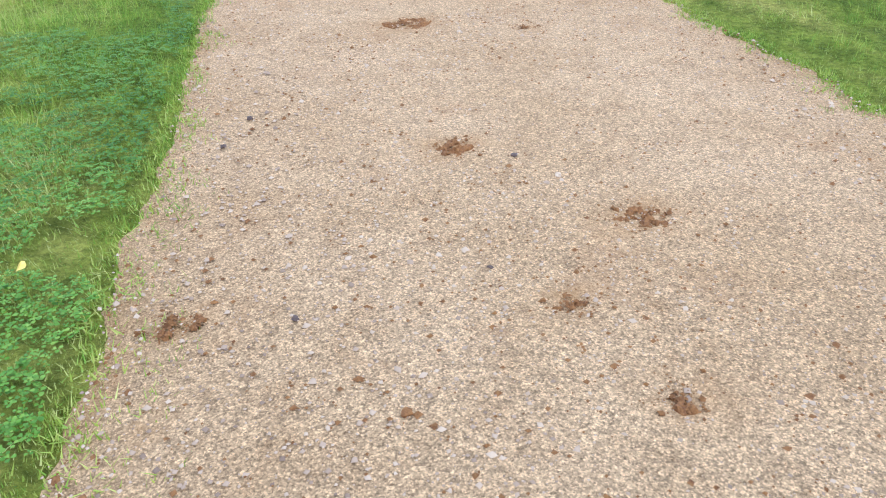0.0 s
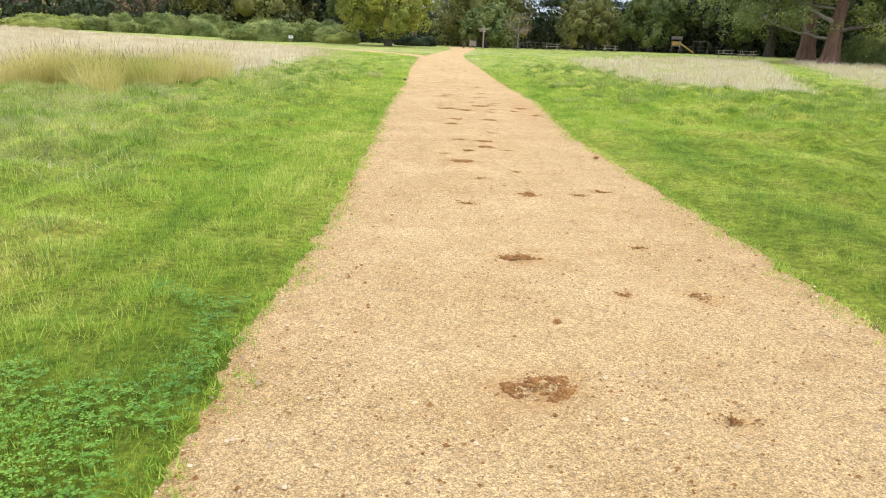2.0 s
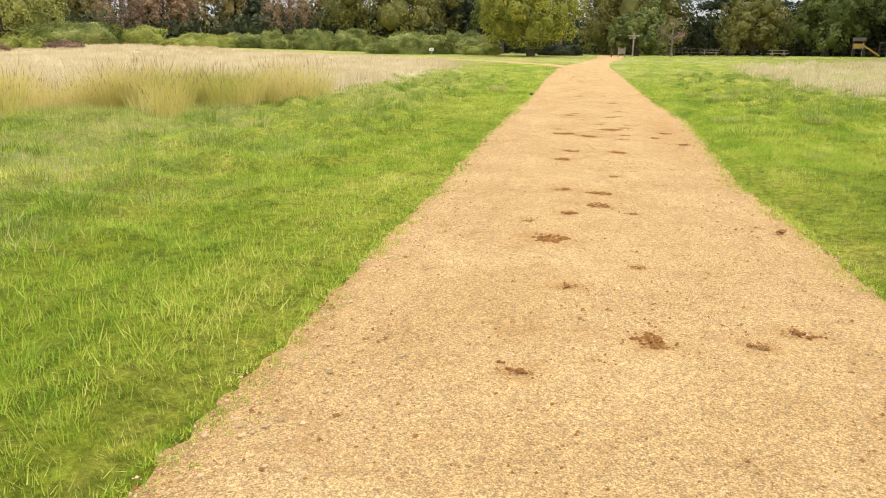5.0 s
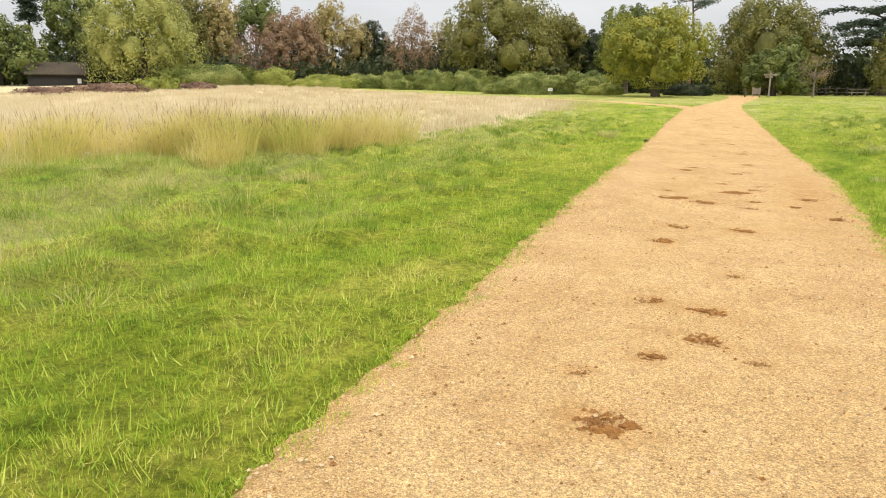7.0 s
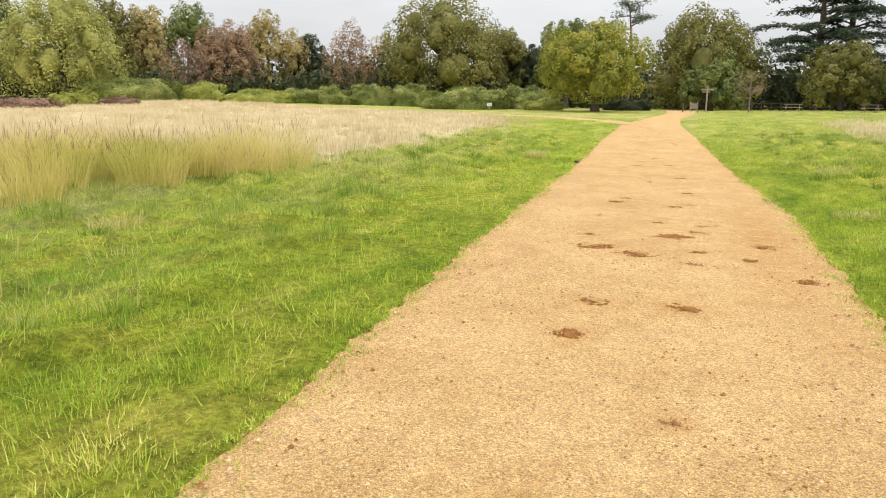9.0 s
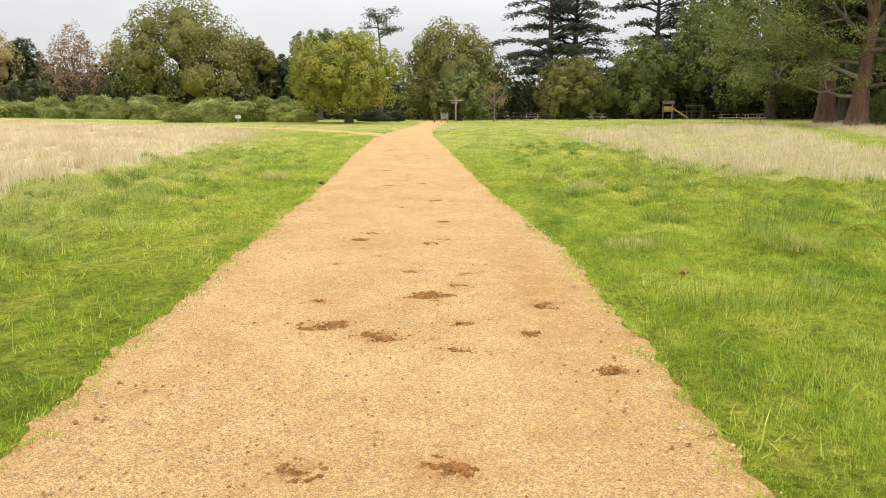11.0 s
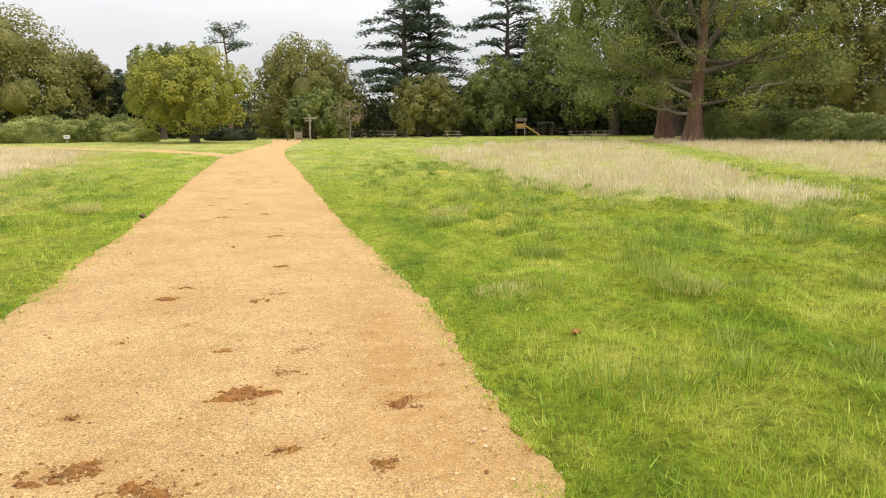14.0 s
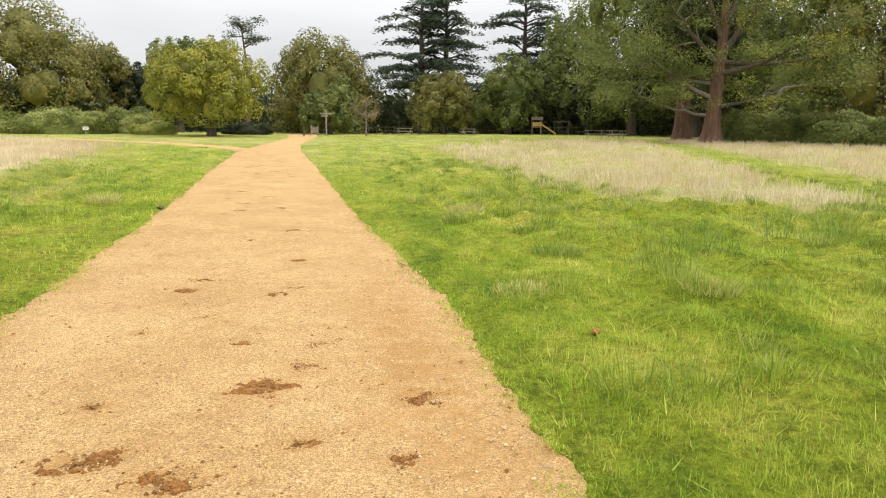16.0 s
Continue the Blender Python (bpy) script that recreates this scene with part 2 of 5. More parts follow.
# real dark evergreens, and the wood's inner shade put into leaf colour
DARKLEAF = foliage("evergreen_and_wood_shade_leaves", (0.018, 0.026, 0.009), (0.04, 0.052, 0.017), (0.085, 0.095, 0.032))
CEDAR = foliage("blue_green_needles", (0.034, 0.052, 0.030), (0.080, 0.112, 0.068), (0.17, 0.21, 0.13))
RHODO = foliage("rhododendron_leaves", (0.070, 0.098, 0.018), (0.215, 0.245, 0.050), (0.450, 0.450, 0.150))
SHRUBLEAF = foliage("yellowish_shrub_leaves", (0.193, 0.228, 0.038), (0.350, 0.367, 0.070), (0.500, 0.490, 0.123))
HEATH = foliage("faded_heather", (0.150, 0.088, 0.058), (0.270, 0.165, 0.110), (0.400, 0.270, 0.170))
TIMBER = plain_material("weathered_timber", (0.20, 0.16, 0.115), (0.40, 0.345, 0.27), 12.0, 0.85, 0.4, 0.01, 0, (1, 1, 0.15))
BLACKBOARD = plain_material("black_stained_boards", (0.012, 0.011, 0.010), (0.03, 0.027, 0.024), 8.0, 0.8)
ROOFTILE = plain_material("brown_roof", (0.035, 0.026, 0.014), (0.085, 0.06, 0.032), 5.0, 0.9)
WHITE = plain_material("white_board", (0.62, 0.61, 0.58), (0.78, 0.77, 0.74), 5.0, 0.6, 0.1)
YELLOWPLAY = plain_material("yellow_plastic", (0.33, 0.20, 0.03), (0.45, 0.28, 0.05), 3.0, 0.5, 0.1)
YELLOWFLOWER = plain_material("yellow_leaf", (0.6, 0.40, 0.03), (0.8, 0.6, 0.10), 60.0, 0.6, 0.2, 0.002)
INK = plain_material("dark_ink", (0.02, 0.02, 0.02), (0.05, 0.05, 0.05), 5.0, 0.7)


# ---- building helpers ----
def mesh_of(name, verts, faces, mats, smooth=False):
    me = bpy.data.meshes.new(name)
    verts = np.asarray(verts, np.float32)
    if isinstance(faces, np.ndarray):
        k = faces.shape[1]
        me.vertices.add(len(verts))
        me.vertices.foreach_set("co", verts.ravel())
        me.loops.add(faces.size)
        me.loops.foreach_set("vertex_index", faces.astype(np.int32).ravel())
        me.polygons.add(len(faces))
        me.polygons.foreach_set("loop_start", np.arange(0, faces.size, k, dtype=np.int32))
        me.update(calc_edges=True)
    else:
        me.from_pydata(verts.tolist(), [], faces)
    if smooth:
        me.polygons.foreach_set("use_smooth", np.ones(len(me.polygons), bool))
    for m in mats if isinstance(mats, (list, tuple)) else [mats]:
        me.materials.append(m)
    return me


def piece(name, me, parent=None, label=""):
    ob = new(name, me)
    if parent is not None:
        ob.parent = parent
    if label:
        ob["label"] = label
    return ob


def part(name, bm, mat, parent, label=""):
    me = bpy.data.meshes.new(name)
    bm.to_mesh(me)
    bm.free()
    me.materials.append(mat)
    return piece(name, me, parent, label)


def root(name, x, y, z, turn=0.0, label="", category="", group="", kind=""):
    ob = new(name)
    ob.matrix_basis = pose(x, y, z, 0, 0, turn)
    return tagged(ob, label, category, group, kind)


def box(sx, sy, sz, x=0, y=0, z=0, bevel=0.01, turn=None):
    """A bevelled block whose base centre is at (x, y, z)."""
    bm = bmesh.new()
    bmesh.ops.create_cube(bm, size=1.0)
    for v in bm.verts:
        v.co = Vector((v.co.x * sx, v.co.y * sy, (v.co.z + 0.5) * sz))
    if bevel:
        bmesh.ops.bevel(bm, geom=bm.edges[:], offset=bevel, segments=1, affect="EDGES")
    if turn is not None:
        bmesh.ops.transform(bm, matrix=turn, verts=bm.verts[:])
    bmesh.ops.translate(bm, vec=(x, y, z), verts=bm.verts[:])
    return bm


def tube(points, radii, sides=8, flare=0.0, seed=0):
    """Rings along a line: a tapered trunk or limb."""
    rng = np.random.default_rng(seed)
    points = np.asarray(points, float)
    verts, faces = [], []
    ripple = 1 + flare * rng.uniform(-1, 1, sides)
    for i, (p, r) in enumerate(zip(points, radii)):
        d = points[min(i + 1, len(points) - 1)] - points[max(i - 1, 0)]
        d /= np.linalg.norm(d) + 1e-9
        a = np.cross(d, (0.31, 0.95, 0.05))
        a /= np.linalg.norm(a)
        b = np.cross(d, a)
        for s in range(sides):
            w = 2 * math.pi * s / sides
            verts.append(p + r * ripple[s] * (math.cos(w) * a + math.sin(w) * b))
    for i in range(len(points) - 1):
        for s in range(sides):
            faces.append((i * sides + s, i * sides + (s + 1) % sides, (i + 1) * sides + (s + 1) % sides, (i + 1) * sides + s))
    faces.append(tuple(range((len(points) - 1) * sides, len(points) * sides)))
    return verts, faces


def lattice(x, y, seed=0):
    """Smooth value noise in the plane, 0 to 1."""
    xi, yi = np.floor(x), np.floor(y)
    fx, fy = x - xi, y - yi
    fx, fy = fx * fx * (3 - 2 * fx), fy * fy * (3 - 2 * fy)

    def h(a, b):
        v = np.sin(a * 127.1 + b * 311.7 + seed * 74.7) * 43758.5453
        return v - np.floor(v)

    return (h(xi, yi) * (1 - fx) + h(xi + 1, yi) * fx) * (1 - fy) + (h(xi, yi + 1) * (1 - fx) + h(xi + 1, yi + 1) * fx) * fy


def cloud_noise(x, y, seed=0):
    return (lattice(x, y, seed) * 4 + lattice(2.03 * x, 2.03 * y, seed + 1) * 2 + lattice(4.1 * x, 4.1 * y, seed + 2)) / 7


# ---- plan ----
EDGE_Y = np.array([-8, 1.2, 3.3, 5, 8, 11, 14, 18, 21, 24.7, 28.4, 34, 39, 44, 50, 56, 67, 86, 92, 108])
EDGE_L = np.array([-0.65, -0.79, -0.95, -1.10, -1.20, -1.42, -1.65, -2.0, -2.18, -2.4, -2.58, -3.0, -3.42, -3.7, -4.0, -4.4, -3.9, -3.1, -3.5, -4.5])
EDGE_R = np.array([2.75, 2.68, 2.55, 2.38, 2.15, 1.9, 1.66, 1.6, 1.6, 1.33, 0.98, 0.66, 0.32, 0.0, -0.45, -0.9, -1.35, -0.6, -0.4, -0.6])
BRANCH = np.array([(-3.6, 56.0), (-5.5, 60.0), (-10.0, 67.2), (-20.7, 76.5), (-34.0, 83.0), (-52.0, 88.0)])


def rise(y):
    return 0.66 * np.clip((np.asarray(y, float) - 35) / 60, 0, 1)


def tilt(x, y):
    """The field climbs a little more towards both ends of the wood."""
    x, y = np.asarray(x, float), np.asarray(y, float)
    far = np.clip((y - 35) / 50, 0, 1)
    return far * (0.2 * np.clip((x - 6) / 15, 0, 1) + 0.95 * np.clip((-x - 28) / 40, 0, 1))


def left_edge(y):
    return np.interp(y, EDGE_Y, EDGE_L) + 0.07 * (cloud_noise(y * 0.9, y * 0 + 3.0, 5) - 0.5) + 0.07 * (cloud_noise(y * 3.7, y * 0, 6) - 0.5) + 0.04 * (lattice(y * 13.0, y * 0, 16) - 0.5)


def right_edge(y):
    return np.interp(y, EDGE_Y, EDGE_R) + 0.07 * (cloud_noise(y * 0.9, y * 0 + 9.0, 7) - 0.5) + 0.07 * (cloud_noise(y * 3.7, y * 0, 8) - 0.5) + 0.04 * (lattice(y * 13.0, y * 0, 18) - 0.5)


def branch_gap(x, y):
    """Distance to the middle of the side path."""
    best = np.full(np.shape(x), 1e9)
    for (ax, ay), (bx, by) in zip(BRANCH[:-1], BRANCH[1:]):
        t = np.clip(((x - ax) * (bx - ax) + (y - ay) * (by - ay)) / ((bx - ax) ** 2 + (by - ay) ** 2), 0, 1)
        best = np.minimum(best, np.hypot(x - ax - t * (bx - ax), y - ay - t * (by - ay)))
    return best


def dry_left(x, y):
    """1 in the tall straw field beside the path, 0 in the green, with a ragged border."""
    bound = np.interp(y, [4, 12, 18, 20, 25, 35, 45, 58, 66, 76, 84], [-15, -12.6, -10.4, -9.2, -7.4, -7.8, -9.0, -10.5, -13.5, -24, -46])
    wob = 2.4 * (cloud_noise(x * 0.45, y * 0.45, 11) - 0.5)
    return np.clip((bound + wob - x) / 1.6, 0, 1) * (y < 88)


def dry_right(x, y):
    bound = np.interp(y, [16, 24, 27, 30, 40, 62, 74], [30, 12.5, 8.8, 5.8, 5.4, 6.5, 16])
    wob = 2.0 * (cloud_noise(x * 0.5, y * 0.5, 12) - 0.5)
    d = np.clip((x - bound - wob) / 1.6, 0, 1) * np.clip((74 + 0.05 * x - y) / 3, 0, 1)
    swath = np.abs(x - np.interp(y, [22, 31, 50, 66], [9.5, 14.2, 20.3, 25.5])) + 1.2 * (cloud_noise(x, y, 14) - 0.5)
    return d * np.clip((swath - 0.9) / 1.0, 0, 1)


def ground_z(x, y):
    x, y = np.asarray(x, float), np.asarray(y, float)
    gap = np.maximum(left_edge(y) - x, x - right_edge(y))
    gap = np.where((y > 108) | (y < -8), 5.0, gap)
    side = branch_gap(x, y) - 0.8
    verge = np.minimum(gap, side)
    off = np.where(verge > 0, np.clip(verge / 0.35, 0, 1), np.clip(verge / 0.12, -1, 0))
    lump = (cloud_noise(x * 0.8, y * 0.8, 21) - 0.45) * 0.10 * np.clip(gap / 2.0, 0, 1)
    # small hummocks in the rough grass away from the trodden verge
    tump = np.clip(0.72 * lattice(x * 2.1, y * 1.6, 23) + 0.28 * lattice(x * 4.1, y * 3.3, 24) - 0.36, 0, 1) * 0.42 * np.clip((gap - 0.25) / 2.6, 0, 1) * np.clip((60 - y) / 20, 0, 1)
    return rise(y) + tilt(x, y) + np.where(off > 0, 0.025 * off, 0.05 * off) + lump + tump


def spot(bearing, distance):
    """A place by bearing and distance from the middle of the walk's last metres."""
    b = radians(bearing)
    return 0.5 + distance * math.sin(b), 14.9 + distance * math.cos(b)


# ---- ground: one sheet out to the horizon ----
def sheet():
    xs = np.unique(np.concatenate([-np.geomspace(14, 2500, 60), np.arange(-14, -9, 0.2), np.arange(-9, -2.2, 0.13), np.arange(-2.2, 3.0, 0.085), np.arange(3, 9, 0.13), np.arange(9, 14, 0.4), np.geomspace(14, 2500, 60)]))
    ys = np.unique(np.concatenate([-np.geomspace(4, 1500, 25), np.arange(-4, 0.5, 0.4), np.arange(0.5, 10, 0.10), np.arange(10, 24, 0.14), np.arange(24, 36, 0.28), np.arange(36, 96, 0.8), np.geomspace(96, 3000, 40)]))
    gx, gy = np.meshgrid(xs, ys)
    v = np.stack([gx, gy, ground_z(gx, gy)], -1).reshape(-1, 3)
    n, m = len(xs), len(ys)
    i = (np.arange(m - 1)[:, None] * n + np.arange(n - 1)[None]).ravel()
    me = mesh_of("ground", v, np.stack([i, i + 1, i + n + 1, i + n], 1), TURF, True)
    dry = np.maximum(dry_left(gx, gy), 0.5 * dry_right(gx, gy))
    dry = np.maximum(dry, 0.38 * np.clip((left_edge(gy) - gx - 1.6) / 3, 0, 1) * np.clip((gy - 5) / 5, 0, 1) * np.clip(lattice(gx * 0.8, gy * 0.4, 28) + 0.1, 0, 1) * (gy < 80))
    dry = np.maximum(dry, np.clip((gy - 30) / 30, 0, 1) * (0.12 + 0.5 * np.clip(cloud_noise(gx * 0.3, gy * 0.5, 27) - 0.3, 0, 1))).ravel().astype(np.float32)
    at = me.attributes.new("dry", "FLOAT", "POINT")
    at.data.foreach_set("value", dry)
    tagged(new("ground", me), "rough green turf running into pale straw meadow", "ground", kind="structure")


sheet()

# places where hooves have broken the surface: x, y, size
SCUFFS = [(0.31, 4.96, 0.17), (0.37, 2.92, 0.11), (1.08, 4.78, 0.08), (0.31, 6.93, 0.15), (1.39, 6.29, 0.10), (0.94, 6.26, 0.07), (1.24, 7.34, 0.07), (0.55, 9.14, 0.12), (1.06, 9.22, 0.09),
          (1.28, 9.45, 0.09), (-0.16, 11.05, 0.15), (-0.24, 13.08, 0.13), (0.14, 12.98, 0.14), (0.16, 12.36, 0.13), (-0.44, 15.22, 0.14), (-0.39, 16.06, 0.12), (0.27, 16.1, 0.15), (-0.67, 18.25, 0.17),
          (-0.23, 18.0, 0.18), (0.10, 19.13, 0.17), (0.32, 19.52, 0.12), (0.33, 18.32, 0.11), (0.81, 18.08, 0.11), (1.0, 18.86, 0.17), (0.29, 17.72, 0.10), (1.25, 17.37, 0.14), (-0.84, 18.95, 0.10),
          (-0.85, 21.91, 0.12), (-0.93, 20.44, 0.08), (-0.52, 20.87, 0.09), (0.13, 23.4, 0.11), (0.98, 2.2, 0.13), (0.58, 1.71, 0.08), (-0.61, 1.77, 0.08), (0.75, 1.28, 0.08), (-0.61, 1.36, 0.06),
          (0.47, 7.14, 0.05), (0.91, 7.14, 0.06), (0.07, 9.9, 0.09), (-0.08, 11.98, 0.09), (-0.04, 8.63, 0.10), (0.49, 10.43, 0.07), (-0.4, 11.58, 0.07), (0.27, 14.05, 0.08), (0.46, 12.1, 0.07)]

# the deepest and freshest of them
FRESH = (0, 1, 3, 7, 10, 13, 14, 16, 17, 19, 27)


def path_strip():
    ys = np.concatenate([np.arange(-8, 26, 0.06), np.arange(26, 60, 0.25), np.arange(60, 108, 0.8)])
    k = 61
    u = np.linspace(0, 1, k)
    l, r = left_edge(ys) - 0.10, right_edge(ys) + 0.10
    gx = l[:, None] + (r - l)[:, None] * u[None]
    gy = np.repeat(ys[:, None], k, 1)
    z = rise(gy) + 0.010 * (cloud_noise(gx * 1.6, gy * 1.6, 31) - 0.5) + 0.005 * (lattice(gx * 9, gy * 9, 33) - 0.5)
    z += 0.03 * (1 - (2 * u[None] - 1) ** 4) - 0.012
    earth = np.zeros_like(gx)
    for cx, cy, s in SCUFFS:
        d = np.hypot((gx - cx) / 1.25, gy - cy) / s
        z += -0.008 * np.exp(-(d ** 2) * 2.2) + 0.004 * np.exp(-((d - 1.1) ** 2) * 7)
        d = d * (0.55 + 0.9 * cloud_noise(gx * 9 + cx * 31, gy * 9, 47))
        earth = np.maximum(earth, 0.8 * np.exp(-(d ** 2) * 0.8))
    rimgap = np.minimum(gx - left_edge(gy), right_edge(gy) - gx)
    z -= 0.05 * np.clip(1 - rimgap / 0.2, 0, 1) * np.clip(cloud_noise(gx * 9, gy * 9, 43) - 0.3, 0, 1)
    # rust-coloured wash along the far verge
    rim = np.exp(-(((gx - right_edge(gy) + 0.55) / 0.4) ** 2)) * np.exp(-(((gy - 19.5) / 3.5) ** 2)) * 0.85
    edge = np.exp(-np.minimum(gx - left_edge(gy), right_edge(gy) - gx).clip(0) / 0.14) * (0.1 + 0.7 * cloud_noise(gx * 0.4, gy * 0.9, 41))
    earth = np.maximum(np.maximum(earth, rim), edge)
    v = np.stack([gx, gy, z], -1).reshape(-1, 3)
    i = (np.arange(len(ys) - 1)[:, None] * k + np.arange(k - 1)[None]).ravel()
    me = mesh_of("path", v, np.stack([i, i + 1, i + k + 1, i + k], 1), GRAVEL, True)
    col = np.repeat(earth.reshape(-1, 1), 4, 1).astype(np.float32)
    at = me.attributes.new("earth", "FLOAT_COLOR", "POINT")
    at.data.foreach_set("color", col.ravel())
    tagged(new("path", me), "wide buff gravel path with scuffs and rusty damp patches", "path", kind="structure")


def path_z(x, y):
    return rise(y) + 0.015


path_strip()


def side_path():
    t = np.linspace(0, len(BRANCH) - 1, 90)
    cx, cy = np.interp(t, range(len(BRANCH)), BRANCH[:, 0]), np.interp(t, range(len(BRANCH)), BRANCH[:, 1])
    dx, dy = np.gradient(cx), np.gradient(cy)
    n = np.hypot(dx, dy)
    k = 9
    u = np.linspace(-0.95, 0.95, k)
    gx = cx[:, None] - (dy / n)[:, None] * u
    gy = cy[:, None] + (dx / n)[:, None] * u
    z = rise(gy) + tilt(gx, gy) + 0.02 + 0.01 * (cloud_noise(gx, gy, 37) - 0.5)
    v = np.stack([gx, gy, z], -1).reshape(-1, 3)
    i = (np.arange(len(t) - 1)[:, None] * k + np.arange(k - 1)[None]).ravel()
    me = mesh_of("side_path", v, np.stack([i, i + 1, i + k + 1, i + k], 1), GRAVEL, True)
    tagged(new("side_path", me), "narrow gravel side path across the meadow", "path", kind="structure")


side_path()


# ---- trees ----
def leaf_quads(centres, outward, size, rng, flat=0.0):
    """One small four-cornered leaf spray at each centre, tilted about the outward direction."""
    n = len(centres)
    nrm = outward * 1.15 + rng.normal(0, 0.42, (n, 3))
    nrm[:, 2] += flat
    nrm /= np.linalg.norm(nrm, axis=1, keepdims=True) + 1e-9
    a = np.cross(nrm, rng.normal(0, 1, (n, 3)))
    a /= np.linalg.norm(a, axis=1, keepdims=True) + 1e-9
    b = np.cross(nrm, a)
    s = (size * rng.uniform(0.55, 1.25, n))[:, None]
    fold = nrm * s * rng.uniform(-0.25, 0.25, (n, 1))
    v = np.stack([centres - a * s, centres - b * s * 0.55 + fold, centres + a * s, centres + b * s * 0.55 + fold], 1).reshape(-1, 3)
    return v, np.arange(4 * n).reshape(n, 4)


def spiral(rng, n, low=-1.0):
    """n directions spread evenly over a ball, from the top down to the given height."""
    i = (np.arange(n) + 0.5) / n
    z = np.clip(1 - (1 - low) * i + rng.normal(0, 0.08, n), -1, 1)
    a = np.arange(n) * 2.399963 + rng.normal(0, 0.35, n)
    r = np.sqrt(1 - z * z)
    return np.stack([r * np.cos(a), r * np.sin(a), z], 1)


def clumps(rng, h, w, base, lumps, subs, leaves, droop=1.0, top=1.0, thin=False):
    """Leaf centres on the skin of billowing boughs that make up a domed crown; and the boughs."""
    rz = (h - base) / 2
    size = np.array([w / 2, w / 2, rz * top])
    c = spiral(rng, lumps, -0.6) * rng.uniform(0.58, 0.78, (lumps, 1)) * size
    lr = rng.uniform(0.26, 0.46, lumps) * min(w / 2, rz * 1.25)
    cents, outs = [], []
    for k, (ci, ri) in enumerate(zip(c, lr)):
        e = spiral(rng, subs, -0.7)
        sc = ci + e * ri * rng.uniform(0.66, 0.92, (subs, 1))
        for s, ei in zip(sc, e):
            u = rng.normal(0, 1, (leaves, 3)) + ei * 0.7
            u /= np.linalg.norm(u, axis=1, keepdims=True)
            g = u * ri * 0.36 * (1.08 - np.abs(rng.normal(0, 0.30, (len(u), 1)))) * np.array([1, 1, 0.78])
            if droop > 1:
                g[:, 2] -= rng.exponential(0.22 * ri, len(u)) * (droop - 1)
            p = s + g
            if not thin:
                gap = (np.linalg.norm(p[:, None] - c[None], axis=2) / lr[None])
                gap[:, k] = 9
                p, u = p[gap.min(1) > 0.62], u[gap.min(1) > 0.62]
            cents.append(p)
            outs.append(u * 0.7 + ei * 0.45 + np.array([0, 0, 0.22]))
    cents, outs = np.concatenate(cents), np.concatenate(outs)
    lo, hi = np.percentile(cents[:, 2], [1.5, 99.7])
    side = np.percentile(np.hypot(cents[:, 0], cents[:, 1]), 97)
    grow = np.array([w / 2 / side, w / 2 / side, (h - base) / (hi - lo)])
    cents, c = cents * grow, c * grow
    cents[:, 2] += h - hi * grow[2]
    c[:, 2] += h - hi * grow[2]
    cents[:, 2] = np.maximum(cents[:, 2], base * 0.55)
    return cents, outs, c, lr[:, None] * grow


def inner_boughs(rng, c, lr, leaf, parent):
    """The close twiggy inside of each bough, seen only between the outer leaves."""
    bm = bmesh.new()
    bmesh.ops.create_icosphere(bm, subdivisions=2, radius=1.0)
    tv = np.array([v.co for v in bm.verts])
    tf = np.array([[v.index for v in f.verts] for f in bm.faces])
    bm.free()
    v = c[:, None] + tv[None] * lr[:, None] * 0.40 * rng.uniform(0.75, 1.2, (len(c), len(tv), 1))
    v[..., 2] = np.maximum(v[..., 2], 0.3)
    f = (np.arange(len(c))[:, None, None] * len(tv) + tf[None]).reshape(-1, 3)
    piece("inner_foliage", mesh_of("inner_foliage", v.reshape(-1, 3), f, leaf), parent)


def broadleaf(x, y, h, w, base, leaf, label, seed, trunk=0.35, size=0.26, lumps=18, subs=18, leaves=48, droop=1.0, name="tree", bark=None, top=1.0, stems=6):
    rng = np.random.default_rng(seed)
    bark = bark or BARK
    ob = root(name, x, y, float(ground_z(x, y)) - 0.05, 0, label, "tree", "trees at the wood edge")
    thin = leaves <= 26
    cents, outs, boughs, fat = clumps(rng, h, w, base, lumps, subs, leaves, droop, top, thin)
    lean = rng.normal(0, 0.02 * h, 2)
    zs = np.linspace(0, h * 0.72, 8)
    line = np.stack([lean[0] * (zs / h) ** 2 + rng.normal(0, 0.04, 8), lean[1] * (zs / h) ** 2 + rng.normal(0, 0.04, 8), zs], 1)
    rads = trunk * np.array([1.55, 1.08, 0.95, 0.82, 0.66, 0.48, 0.3, 0.12])
    piece("trunk", mesh_of("trunk", *tube(line, rads, 10, 0.08, seed), bark, True), ob)
    order = rng.permutation(len(boughs))[:stems]
    for k in order:
        z0 = max(base * 0.8, min(h * 0.6, boughs[k][2] * 0.62))
        s = np.array([np.interp(z0, zs, line[:, 0]), np.interp(z0, zs, line[:, 1]), z0])
        e = boughs[k]
        t = np.linspace(0, 1, 6)[:, None]
        pts = s + (e - s) * t + np.array([0, 0, 1.0]) * np.sin(t * math.pi) * -0.06 * h * 0.5 + rng.normal(0, 0.08, (6, 3)) * t
        piece("limb", mesh_of("limb", *tube(pts, trunk * np.array([0.42, 0.33, 0.26, 0.2, 0.13, 0.06]), 6), bark, True), ob)
    piece("crown", mesh_of("crown", *leaf_quads(cents, outs, size * (0.72 if thin else 0.74), rng), leaf), ob)
    if not thin:
        inner_boughs(rng, boughs, fat, leaf, ob)
    return ob


